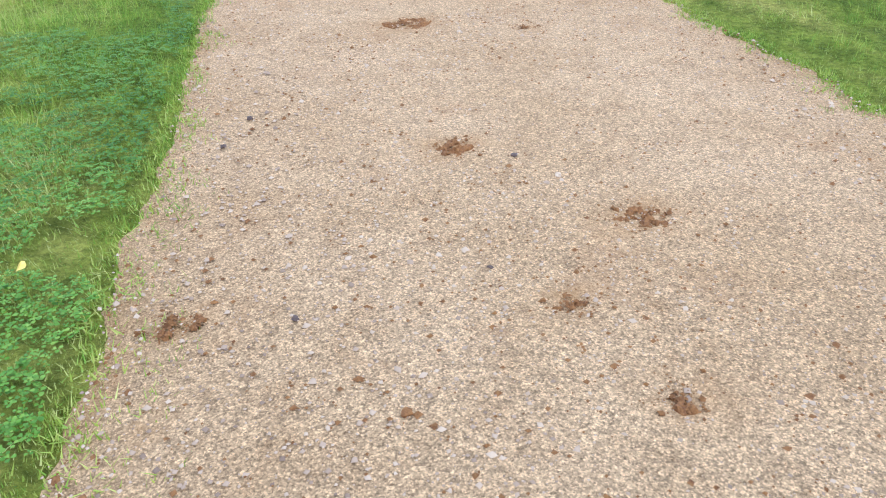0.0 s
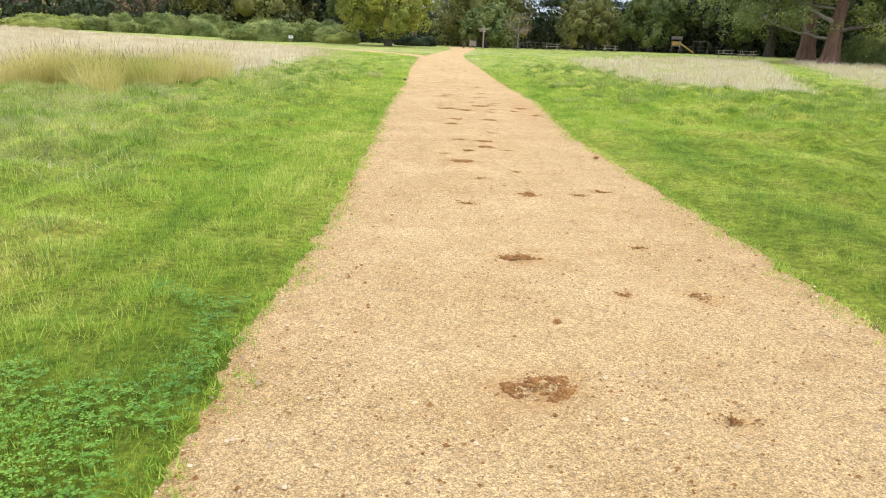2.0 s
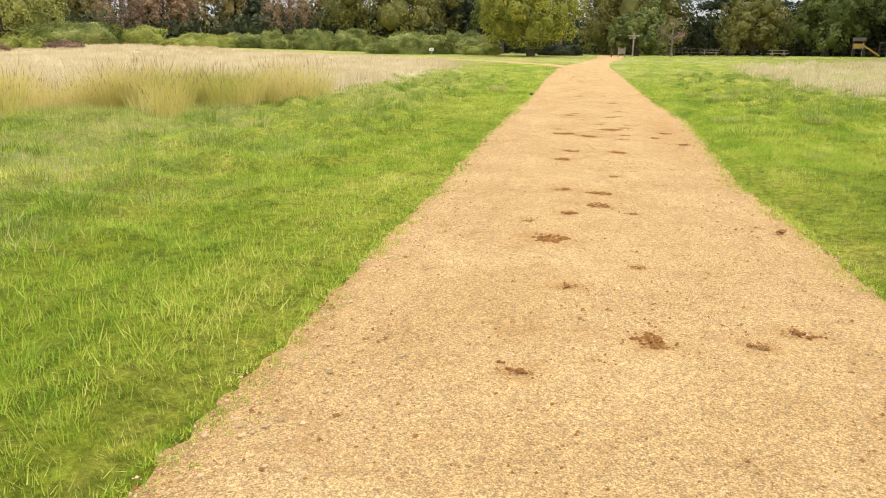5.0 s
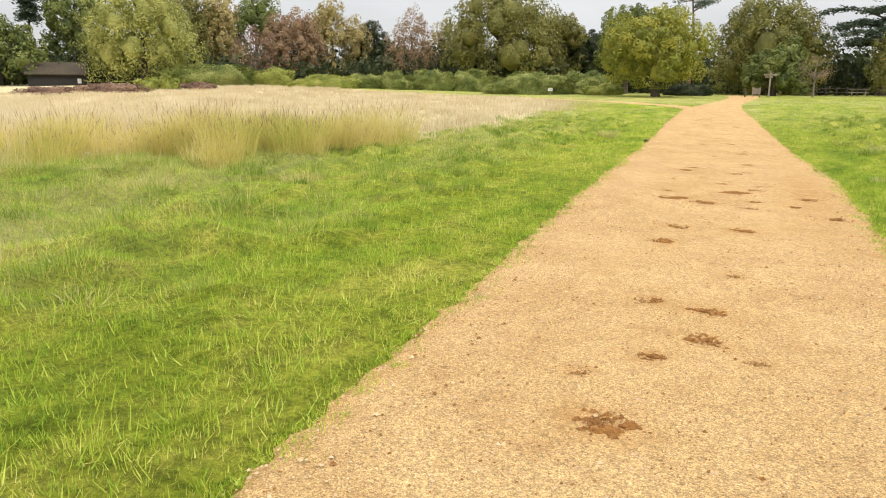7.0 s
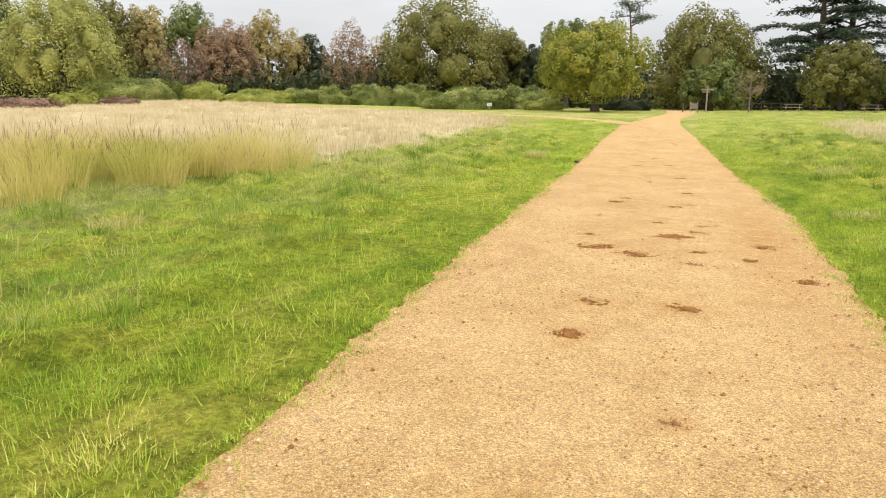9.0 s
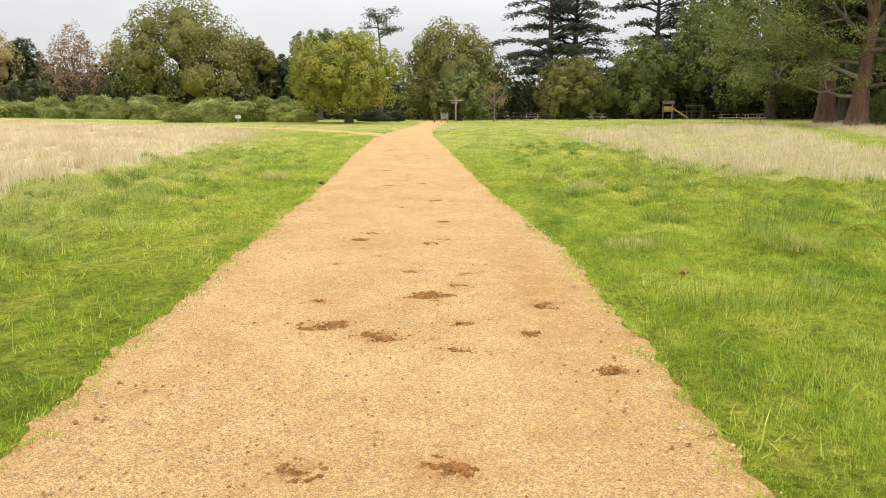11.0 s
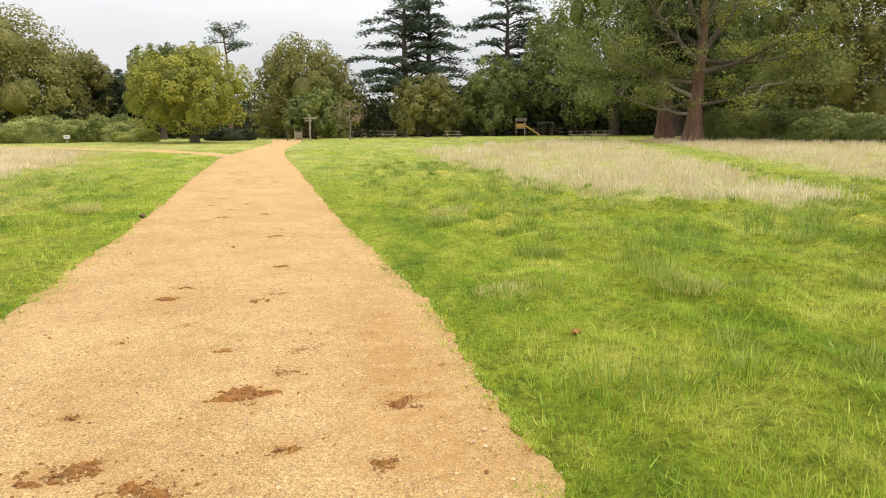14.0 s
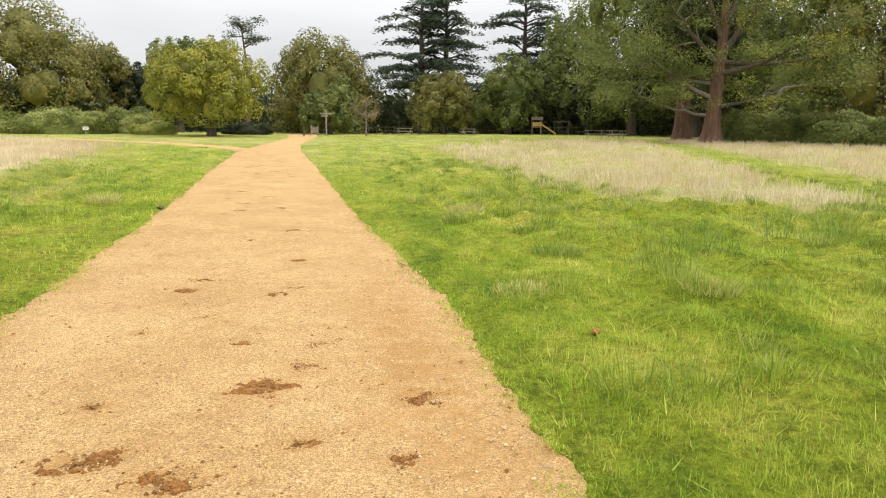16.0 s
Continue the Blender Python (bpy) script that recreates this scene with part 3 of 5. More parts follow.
def cedar(x, y, h, w, label, seed, size=0.24, low=0.22, tiers=16, name="cedar_tree"):
    """Flat shelves of needles on level limbs round a straight mast."""
    rng = np.random.default_rng(seed)
    ob = root(name, x, y, float(ground_z(x, y)) - 0.05, 0, label, "tree", "trees at the wood edge")
    zs = np.linspace(0, h, 9)
    line = np.stack([rng.normal(0, 0.05, 9), rng.normal(0, 0.05, 9), zs], 1)
    piece("trunk", mesh_of("trunk", *tube(line, np.linspace(0.62, 0.05, 9) * h / 21, 10, 0.06, seed), BARK, True), ob)
    cents = []
    for k in range(tiers):
        for j in range(rng.integers(3, 6)):
            f = low + (1 - low) * min(0.985, (k + rng.uniform(-0.9, 0.9) + 0.5) / tiers)
            z0 = h * f
            reach = w / 2 * (1.0 - max(0, (f - low) / (1 - low)) ** 1.7) + 0.5
            a = rng.uniform(0, 2 * math.pi)
            length = reach * rng.uniform(0.4, 1.15)
            way = np.array([math.cos(a), math.sin(a), 0])
            t = np.linspace(0, 1, 5)[:, None]
            pts = np.array([0, 0, z0]) + way * length * t + np.array([0, 0, 1]) * (0.20 * length * np.sin(t * 2.6) - 0.05 * length * t)
            piece("limb", mesh_of("limb", *tube(pts, np.array([0.13, 0.10, 0.075, 0.05, 0.02]) * h / 21, 5), BARK, True), ob)
            for m in range(max(4, int(length * 2.0))):
                q = rng.uniform(0.3, 1.0)
                c = np.array([0, 0, z0]) + way * length * q + np.array([0, 0, 1]) * (0.20 * length * math.sin(q * 2.6) - 0.05 * length * q)
                side = np.array([-way[1], way[0], 0]) * rng.normal(0, 0.16 * length * (0.4 + q * 0.6))
                g = rng.normal(0, 1, (26, 3)) * np.array([0.5, 0.5, 0.15])
                g[:, 2] -= 0.12 * np.hypot(g[:, 0], g[:, 1])
                cents.append(c + side + g + (0, 0, 0.1))
    cents = np.concatenate(cents)
    piece("crown", mesh_of("crown", *leaf_quads(cents, np.tile([0, 0, 0.4], (len(cents), 1)), size, rng, 0.7), CEDAR), ob)
    return ob


def scots_pine(x, y, h, label, seed):
    rng = np.random.default_rng(seed)
    ob = root("pine_tree", x, y, float(ground_z(x, y)) - 0.05, 0, label, "tree", "trees at the wood edge")
    zs = np.linspace(0, h * 0.95, 9)
    line = np.stack([0.35 * np.sin(zs / h * 4), rng.normal(0, 0.05, 9), zs], 1)
    piece("trunk", mesh_of("trunk", *tube(line, np.linspace(0.28, 0.07, 9), 8, 0.05, seed), REDBARK, True), ob)
    cents = []
    for k in range(11):
        a, f = rng.uniform(0, 2 * math.pi), rng.uniform(0.76, 0.98)
        length = rng.uniform(1.0, 3.3) * (1.15 - abs(f - 0.86) * 2.2)
        s = np.array([np.interp(h * f, zs, line[:, 0]), 0, h * f])
        e = s + np.array([math.cos(a) * length, math.sin(a) * length, rng.uniform(0.1, 0.9)])
        t = np.linspace(0, 1, 5)[:, None]
        piece("limb", mesh_of("limb", *tube(s + (e - s) * t + rng.normal(0, 0.08, (5, 3)) * t, [0.09, 0.07, 0.055, 0.04, 0.02], 5), REDBARK, True), ob)
        for m in range(5):
            c = s + (e - s) * rng.uniform(0.6, 1.08) + rng.normal(0, 0.25, 3)
            g = rng.normal(0, 1, (44, 3)) * np.array([0.42, 0.42, 0.15])
            cents.append(c + g)
    cents = np.concatenate(cents)
    piece("crown", mesh_of("crown", *leaf_quads(cents, np.tile([0, 0, 0.5], (len(cents), 1)), 0.13, rng, 0.4), CEDAR), ob)


def mound(name, x, y, rx, ry, h, leaf, label, seed, size=0.17, count=9000, category="shrub", group="", turn=0.0, rough=0.16):
    """A dense rounded bush: an uneven dome skinned with leaves."""
    rng = np.random.default_rng(seed)
    ob = root(name, x, y, float(ground_z(x, y)) - 0.03, turn, label, category, group)
    d = rng.normal(0, 1, (count, 3))
    d /= np.linalg.norm(d, axis=1, keepdims=True)
    d[:, 2] = np.abs(d[:, 2]) ** 0.9
    k = 26
    lob = rng.normal(0, 1, (k, 3))
    lob[:, 2] = np.abs(lob[:, 2]) * 0.8
    lob /= np.linalg.norm(lob, axis=1, keepdims=True)
    amp = 1 - rough + rough * 1.5 * np.exp(-(1 - d @ lob.T) * 22).max(1) + rng.normal(0, 0.035, count)
    depth = 1 - np.abs(rng.normal(0, 0.06, count))
    fat = np.array([rx, ry, h])
    c = d * (amp * depth)[:, None] * fat
    piece("foliage", mesh_of("foliage", *leaf_quads(c, d, size, rng), leaf), ob)
    # the shaded inner mass of twigs and leaves
    bm = bmesh.new()
    bmesh.ops.create_icosphere(bm, subdivisions=3, radius=1.0)
    for v in bm.verts:
        q = np.array(v.co)
        a = 1 - rough + rough * 1.5 * float(np.exp(-(1 - lob @ q) * 22).max())
        v.co = Vector((q[0] * rx * a * 0.84, q[1] * ry * a * 0.84, max(q[2], -0.02) * h * a * 0.82))
    part("inner_mass", bm, leaf, ob)
    return ob


oak_label = "broad oak with olive and brown autumn leaves"
x, y = spot(-20.6, 108)
broadleaf(x, y, 17.0, 20.0, 0.5, OLIVE, oak_label + " at the wood edge", 1, 0.6, 0.28, 26, 22, 52)
x, y = spot(-15.6, 112)
broadleaf(x, y, 11.8, 9.5, 1.5, OLIVE, "lower oak with olive leaves leaning on its neighbour", 2, 0.4, 0.28)
x, y = spot(-13.4, 113)
broadleaf(x, y, 9.5, 8.5, 0.5, DARKLEAF, "dark green yew in the wood edge", 3, 0.4, 0.26)
x, y = spot(-8.6, 74)
broadleaf(x, y, 9.1, 11.6, 1.6, YELLOWLEAF, "rounded oak turning yellow-green, standing on the lawn", 4, 0.34, 0.19, 24, 22, 52)
x, y = spot(-10.7, 104)
broadleaf(x, y, 12.4, 8.5, 3.0, GREENLEAF, "tall green oak behind a yellowing tree", 5, 0.4, 0.27, 16)
x, y = spot(-6.0, 92)
scots_pine(x, y, 13.3, "tall slim pine with a bare leaning stem and flat top", 6)
x, y = spot(-0.2, 101)
broadleaf(x, y, 13.6, 16.0, 0.3, OLIVE, "wide domed oak with dull green-brown leaves", 7, 0.5, 0.26, 28, 22, 52)
x, y = spot(0.3, 88)
broadleaf(x, y, 6.6, 7.2, 0.5, GREENLEAF, "small rounded green tree behind the finger post", 8, 0.25, 0.22, 14)
x, y = spot(7.3, 104)
cedar(x, y, 21.5, 17.5, "tall cedar with flat blue-green shelves", 9)
x, y = spot(9.2, 106)
cedar(x, y, 22.0, 14.0, "tall cedar standing close to another", 10)
x, y = spot(15.2, 108)
cedar(x, y, 22.0, 18.0, "tall dark cedar with drooping level limbs", 11)
x, y = spot(9.0, 90)
broadleaf(x, y, 7.5, 8.8, 0.8, OLIVE, "low bronze-green tree under the cedars", 12, 0.25, 0.22, 14)
x, y = spot(14.1, 91)
broadleaf(x, y, 10.0, 8.6, 1.2, GREENLEAF, "upright green tree in front of the cedars", 13, 0.3, 0.22, 16)
x, y = spot(19.0, 98)
broadleaf(x, y, 16.0, 12.0, 1.5, GREENLEAF, "tall dense green tree in the wood", 14, 0.45, 0.27, 24, 20, 48)
x, y = spot(23.4, 88)
broadleaf(x, y, 20.5, 14.0, 2.0, GREENLEAF, "tall dense olive-green tree in the wood", 15, 0.45, 0.26, 24, 20, 48)
# dark leaf colour here stands for the deep wood's shade
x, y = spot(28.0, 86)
broadleaf(x, y, 21.0, 15.0, 3.0, DARKLEAF, "tall tree deep in the wood, its shade put into dark leaves", 16, 0.5, 0.28, 24, 18, 36)
x, y = spot(33.5, 82)
broadleaf(x, y, 20.0, 15.0, 1.0, GREENLEAF, "tall leafy tree at the wood edge", 17, 0.45, 0.26, 24, 20, 48)
x, y = spot(39.5, 78)
broadleaf(x, y, 20.0, 15.0, 1.0, OLIVE, "tall olive tree at the wood edge", 18, 0.45, 0.26, 24, 20, 48)
x, y = spot(46.0, 76)
broadleaf(x, y, 20.0, 15.0, 1.0, GREENLEAF, "tall green tree closing the wood edge", 19, 0.45, 0.28, 20, 16, 34)
# the field's western edge
x, y = spot(-27.8, 107)
broadleaf(x, y, 11.8, 8.8, 2.8, RUSSET, "slim tree with thin russet leaves on a bare stem", 21, 0.28, 0.19, 18, 14, 26, stems=12)
x, y = spot(-37.1, 112)
broadleaf(x, y, 11.2, 10.0, 1.2, RUSSET, "rounded russet tree at the wood edge", 22, 0.3, 0.24, 18)
x, y = spot(-33.9, 124)
broadleaf(x, y, 14.2, 12.5, 1.0, TAN, "tall tree with tan and yellow leaves", 23, 0.35, 0.28, 20)
x, y = spot(-30.7, 126)
broadleaf(x, y, 11.0, 8.0, 0.5, DARKLEAF, "dark evergreen between autumn trees", 24, 0.35, 0.27, 14)
x, y = spot(-25.2, 126)
broadleaf(x, y, 11.8, 8.0, 1.0, TAN, "thin tan tree behind the shrubs", 25, 0.3, 0.25, 12, 14, 26)
x, y = spot(-48.5, 98)
broadleaf(x, y, 13.3, 14.0, 0.8, PALELEAF, "big weeping tree with pale yellow-green leaves", 26, 0.4, 0.22, 26, 22, 52, 1.9)
x, y = spot(-44.9, 116)
broadleaf(x, y, 14.2, 9.5, 1.0, OLIVE, "tall brownish oak behind the weeping tree", 27, 0.4, 0.28)
x, y = spot(-42.8, 118)
broadleaf(x, y, 13.4, 9.0, 1.0, TAN, "brown-green oak in the wood edge", 28, 0.4, 0.28)
x, y = spot(-39.6, 130)
broadleaf(x, y, 15.6, 10.0, 1.0, GREENLEAF, "round-topped green oak further back", 29, 0.4, 0.3)
x, y = spot(-40.2, 107)
broadleaf(x, y, 8.2, 7.0, 1.0, HEATH, "small thin pinkish-brown tree", 30, 0.2, 0.2, 12, 12, 22)
x, y = spot(-52.6, 114)
broadleaf(x, y, 15.4, 9.5, 1.0, GREENLEAF, "tall green tree left of the weeping tree".replace("left of", "beside"), 31, 0.4, 0.28)
x, y = spot(-57.6, 108)
broadleaf(x, y, 9.0, 12.0, 0.6, GREENLEAF, "green tree by the black hut", 32, 0.4, 0.28)
x, y = spot(-62.5, 106)
broadleaf(x, y, 9.4, 13.0, 0.6, GREENLEAF, "green tree past the black hut", 33, 0.4, 0.3)
x, y = spot(-55.3, 112)
cedar(x, y, 11.6, 1.6, "slender conifer with a bare pale stem", 34, 0.2, 0.72, 9, "conifer")


# ---- the great tree with the red trunk ----
def great_tree():
    rng = np.random.default_rng(77)
    x, y = spot(29.1, 62)
    ob = root("tree", x, y, float(ground_z(x, y)) - 0.1, 0, "huge old tree with fluted red-brown trunk and low crooked limbs", "tree", "trees at the wood edge")
    zs = np.array([0, 0.35, 0.9, 1.8, 3.2, 5.0, 7.5, 10.5, 14, 17.0])
    line = np.stack([np.array([0, 0, 0.02, 0.05, 0.1, 0.25, 0.45, 0.5, 0.6, 0.8]), np.zeros(10), zs], 1)
    piece("trunk", mesh_of("trunk", *tube(line, [1.25, 0.88, 0.68, 0.57, 0.5, 0.43, 0.36, 0.28, 0.16, 0.05], 26, 0.16, 5), REDBARK, True), ob)
    right = np.array([math.cos(radians(-29)), math.sin(radians(-29)), 0.0])
    away = np.array([-right[1], right[0], 0.0])
    tips = []
    # limbs: start height, sideways reach, depth, end height, thickness
    for k, (z0, side, deep, z1, r) in enumerate([(2.3, -5.4, -1.5, 3.9, 0.13), (3.6, -5.6, -2.0, 7.2, 0.15), (4.8, -6.5, -0.5, 6.6, 0.13), (6.2, -4.2, -2.5, 11.5, 0.2), (3.0, 5.2, -2.0, 4.6, 0.15),
                                                (5.5, 7.0, -2.0, 8.0, 0.2), (7.0, 4.5, -1.0, 13.5, 0.22), (8.0, -2.5, -2.5, 15.5, 0.2), (6.5, 8.5, 1.0, 6.8, 0.18), (9.0, 3.0, 2.5, 16.5, 0.18), (7.5, -5.0, 2.5, 12.5, 0.18)]):
        s = np.array([np.interp(z0, zs, line[:, 0]), 0, z0])
        e = right * side + away * deep + np.array([0, 0, z1])
        t = np.linspace(0, 1, 9)[:, None]
        sag = -0.05 * abs(side) * np.sin(t * math.pi * 1.1) * np.array([0, 0, 1])
        pts = s + (e - s) * t + sag + rng.normal(0, 0.13, (9, 3)) * t
        limb = piece("limb", mesh_of("limb", *tube(pts, r * np.linspace(1.25, 0.25, 9), 7, 0.1, k), PALEBARK if k < 3 else BARK, True), ob)
        for q in range(9):
            f = rng.integers(3, 9)
            d = (e - s) / np.linalg.norm(e - s) * 0.5 + rng.normal(0, 0.7, 3)
            d[2] = d[2] * 0.6 + 0.12
            d /= np.linalg.norm(d)
            tt = np.linspace(0, 1, 6)[:, None]
            tw = pts[f] + d * rng.uniform(1.4, 3.6) * tt + rng.normal(0, 0.16, (6, 3)) * tt
            piece("branch", mesh_of("branch", *tube(tw, max(r, 0.12) * np.array([0.42, 0.34, 0.26, 0.19, 0.12, 0.05]), 5), PALEBARK if k < 5 else BARK, True), limb)
            tips.append((tw[3:] + rng.normal(0, 0.2, (3, 3)), side, k))
    cents, outs, gold = [], [], []
    for line, side, k in tips:
        for c in line:
            g = rng.normal(0, 1, (70, 3)) * np.array([0.50, 0.50, 0.20])
            (gold if side > 0 and rng.random() < 0.4 else cents).append(c + g)
    # the full upper and outer crown, in layered sprays
    for k in range(330):
        a = rng.uniform(-1, 1)
        c = right * a * 11.0 + away * rng.uniform(-4.0, 5) + np.array([0, 0, rng.uniform(3.6, 17.5)])
        roof = 18.0 - 0.05 * (a * 11) ** 2
        if c[2] > roof or (abs(a) < 0.14 and c[2] < 6.2) or (-0.6 < a < 0 and c[2] < 6.4) or cloud_noise(np.array(a * 9.0), np.array(c[2] * 0.7), 61) < 0.40:
            continue
        g = rng.normal(0, 1, (140, 3)) * np.array([0.75, 0.75, 0.26])
        g[:, 2] -= 0.15 * np.hypot(g[:, 0], g[:, 1])
        cents.append(c + g)
    cents, gold = np.concatenate(cents), np.concatenate(gold)
    piece("crown", mesh_of("crown", *leaf_quads(cents, np.tile([0, 0, 0.45], (len(cents), 1)), 0.105, rng), GREENLEAF), ob)
    piece("turning_leaves", mesh_of("turning_leaves", *leaf_quads(gold, np.tile([0, 0, 0.4], (len(gold), 1)), 0.10, rng), YELLOWLEAF), ob, "sprays of yellow-green leaves")


great_tree()
x, y = spot(27.1, 66)
broadleaf(x, y, 16.0, 9.0, 6.0, DARKLEAF, "dark thick-trunked tree close behind the great one", 41, 0.62, 0.22, 16, 14, 34, bark=REDBARK)

# shrubs along the far edge of the lawn: bearing, distance, half length, half depth, height
for k, (b, d, rx, ry, h, lf, lab) in enumerate([
        (-43.9, 93, 5.8, 3.0, 3.0, RHODO, "big rounded rhododendron"), (-39.1, 95, 2.8, 2.4, 2.7, SHRUBLEAF, "rounded yellowish shrub"), (-35.2, 92, 4.2, 2.2, 1.9, SHRUBLEAF, "low spreading yellow-green shrub"),
        (-31.9, 94, 2.8, 2.0, 2.2, RHODO, "low grey-green shrub"), (-29.3, 91, 1.9, 1.8, 2.8, RHODO, "rounded rhododendron under a russet tree"), (-26.5, 92, 3.2, 2.6, 3.0, RHODO, "dense rounded rhododendron"),
        (-23.3, 93, 3.0, 2.5, 3.2, RHODO, "bright rounded rhododendron"), (-19.0, 82, 4.8, 2.8, 3.0, RHODO, "long mounded rhododendron with pale leaf tips"), (-14.0, 84, 3.4, 2.6, 3.2, RHODO, "tall mounded rhododendron"),
        (-12.6, 79, 2.0, 1.6, 1.5, SHRUBLEAF, "low scrubby shrub before the rhododendrons"), (-6.0, 82, 2.4, 1.6, 1.5, DARKLEAF, "dark low laurel in the shade"), (33.5, 66, 4.0, 2.4, 3.6, GREENLEAF, "leafy green thicket by the great tree"),
        (38.0, 64, 4.4, 2.4, 3.2, GREENLEAF, "spreading green thicket"), (42.5, 63, 4.6, 2.4, 2.8, GREENLEAF, "bramble and elder thicket"), (47.5, 62, 4.6, 2.4, 3.0, GREENLEAF, "thicket at the meadow's edge")]):
    x, y = spot(b, d)
    mound("shrub", x, y, rx * 1.08, ry, h * 0.84, lf, lab + " beside the wood", 100 + k, 0.11, int(1000 * rx * h) + 2000, "shrub", "shrubs along the wood", -b, 0.2)
for k, (b, d, rx, h, lf, lab) in enumerate([(-51.6, 72, 2.6, 1.2, HEATH, "faded brown heather mound"), (-53.8, 75, 2.0, 0.9, HEATH, "low faded heather patch"), (-49.0, 78, 1.4, 1.7, SHRUBLEAF, "small yellow-green gorse bush"),
                                           (-47.6, 77, 1.0, 1.9, SHRUBLEAF, "upright yellow-green gorse bush"), (-56.5, 70, 2.4, 0.9, HEATH, "brown heather mound in straw"), (-45.5, 80, 1.8, 1.1, HEATH, "greyish heather mound in straw")]):
    x, y = spot(b, d)
    mound("heath_bush", x, y, rx, rx * 0.7, h * 0.75, lf, lab, 140 + k, 0.12, 2600, "bush", "heath bushes in the straw", -b, 0.3)


# ---- the wood behind: too many trees to count ----
def far_wood():
    rng = np.random.default_rng(5)
    cents, outs, tv, tf = [], [], [], []
    off = 0
    for k in range(190):
        b = rng.uniform(-66, 62)
        d = rng.uniform(118, 150) if b < 16 else rng.uniform(94, 130)
        h = rng.uniform(6.5, 9.5) if b < 16 else rng.uniform(9, 12.5) if b < 22 else rng.uniform(11, 18)
        px, py = spot(b, d)
        for m in range(10):
            q = np.array([px, py, 0]) + np.array([rng.normal(0, 2.6), rng.normal(0, 2.6), rng.uniform(0.12, 0.86) * h])
            g = rng.normal(0, 1, (40, 3)) * np.array([1.5, 1.5, 1.0])
            cents.append(q + g)
            outs.append(g)
        v, f = tube([(px, py, 0.7), (px + rng.normal(0, 0.1), py, h * 0.4), (px, py, h * 0.8)], [0.3, 0.22, 0.08], 6)
        tv += v
        tf += [tuple(i + off for i in q) for q in f]
        off += len(v)
    # low undergrowth between the stems; its dark leaves hold the canopy's shade
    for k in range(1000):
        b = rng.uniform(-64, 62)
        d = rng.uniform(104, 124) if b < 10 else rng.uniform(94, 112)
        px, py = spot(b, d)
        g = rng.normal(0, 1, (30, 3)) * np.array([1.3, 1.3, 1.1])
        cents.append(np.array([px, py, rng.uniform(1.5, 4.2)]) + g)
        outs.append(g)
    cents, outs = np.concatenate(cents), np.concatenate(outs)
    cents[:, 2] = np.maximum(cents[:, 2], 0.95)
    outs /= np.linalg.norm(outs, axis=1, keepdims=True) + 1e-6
    # leaves coloured dark to stand for the shade inside the wood
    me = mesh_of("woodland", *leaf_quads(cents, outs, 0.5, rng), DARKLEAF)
    tagged(new("woodland", me), "dense woodland closing the field, its shade put into dark leaves", "woodland", kind="stuff")
    tagged(new("woodland_stems", mesh_of("woodland_stems", tv, tf, BARK, True)), "dark stems inside the shaded woodland", "woodland", kind="stuff")


far_wood()


# ---- grass ----
def blades(name, x, y, height, width, mat, label, seed, lean=0.45, category="grass", zfun=None, bent=True, way=None):
    rng = np.random.default_rng(seed)
    n = len(x)
    z = (zfun or ground_z)(x, y) - 0.01
    a, la = rng.uniform(0, 2 * math.pi, n), rng.uniform(0, 2 * math.pi, n)
    if way is not None:
        la = way + rng.normal(0, 0.5, n)
    h = height * rng.uniform(0.55, 1.25, n)
    w = width * rng.uniform(0.7, 1.3, n)
    le = np.abs(rng.normal(0, lean, n)) * h
    sx, sy = np.cos(a) * w / 2, np.sin(a) * w / 2
    tx, ty = np.cos(la) * le, np.sin(la) * le
    tip = np.stack([x + tx, y + ty, z + h * np.sqrt(np.maximum(0.15, 1 - (le / h) ** 2 * 0.35))], 1)
    p0, p1 = np.stack([x - sx, y - sy, z], 1), np.stack([x + sx, y + sy, z], 1)
    if not bent:
        v = np.stack([p0, p1, tip], 1).reshape(-1, 3)
        f = np.arange(3 * n).reshape(n, 3)
    else:
        mid = np.stack([x + tx * 0.32, y + ty * 0.32, z + h * 0.58], 1)
        o = np.stack([sx, sy, np.zeros(n)], 1) * 0.8
        v = np.stack([p0, p1, mid + o, mid - o, tip], 1).reshape(-1, 3)
        i = np.arange(n)[:, None] * 5
        f = np.concatenate([i + [0, 1, 2], i + [0, 2, 3], i + [3, 2, 4]])
    me = mesh_of(name, v, f, mat)
    return tagged(new(name, me), label, category, kind="stuff")


def sow(rng, n, x0, x1, y0, y1, power=1.0):
    """Random places, thinning with distance along y."""
    return rng.uniform(x0, x1, n), y0 + (y1 - y0) * rng.random(n) ** power


def off_path(x, y, margin=0.0):
    side = np.maximum(left_edge(y) - x, x - right_edge(y)) + 0.10 * (lattice(x * 6, y * 6, 44) - 0.5)
    return (side > margin) & (branch_gap(x, y) > 0.95)


def tufted(seed, n, x0, x1, y0, y1, per, spread, keep, power=1.3):
    """Blades gathered in tufts: places, the tuft's vigour and the way out from its middle."""
    r = np.random.default_rng(seed)
    cx, cy = r.uniform(x0, x1, n), y0 + (y1 - y0) * r.random(n) ** power
    k = keep(cx, cy) > r.random(n)
    cx, cy = cx[k], cy[k]
    s = r.uniform(0.5, 1.5, len(cx)) * spread
    ox, oy = r.normal(0, 1, len(cx) * per) * np.repeat(s, per), r.normal(0, 1, len(cx) * per) * np.repeat(s, per)
    return np.repeat(cx, per) + ox, np.repeat(cy, per) + oy, np.repeat(s / spread, per), np.arctan2(oy, ox)


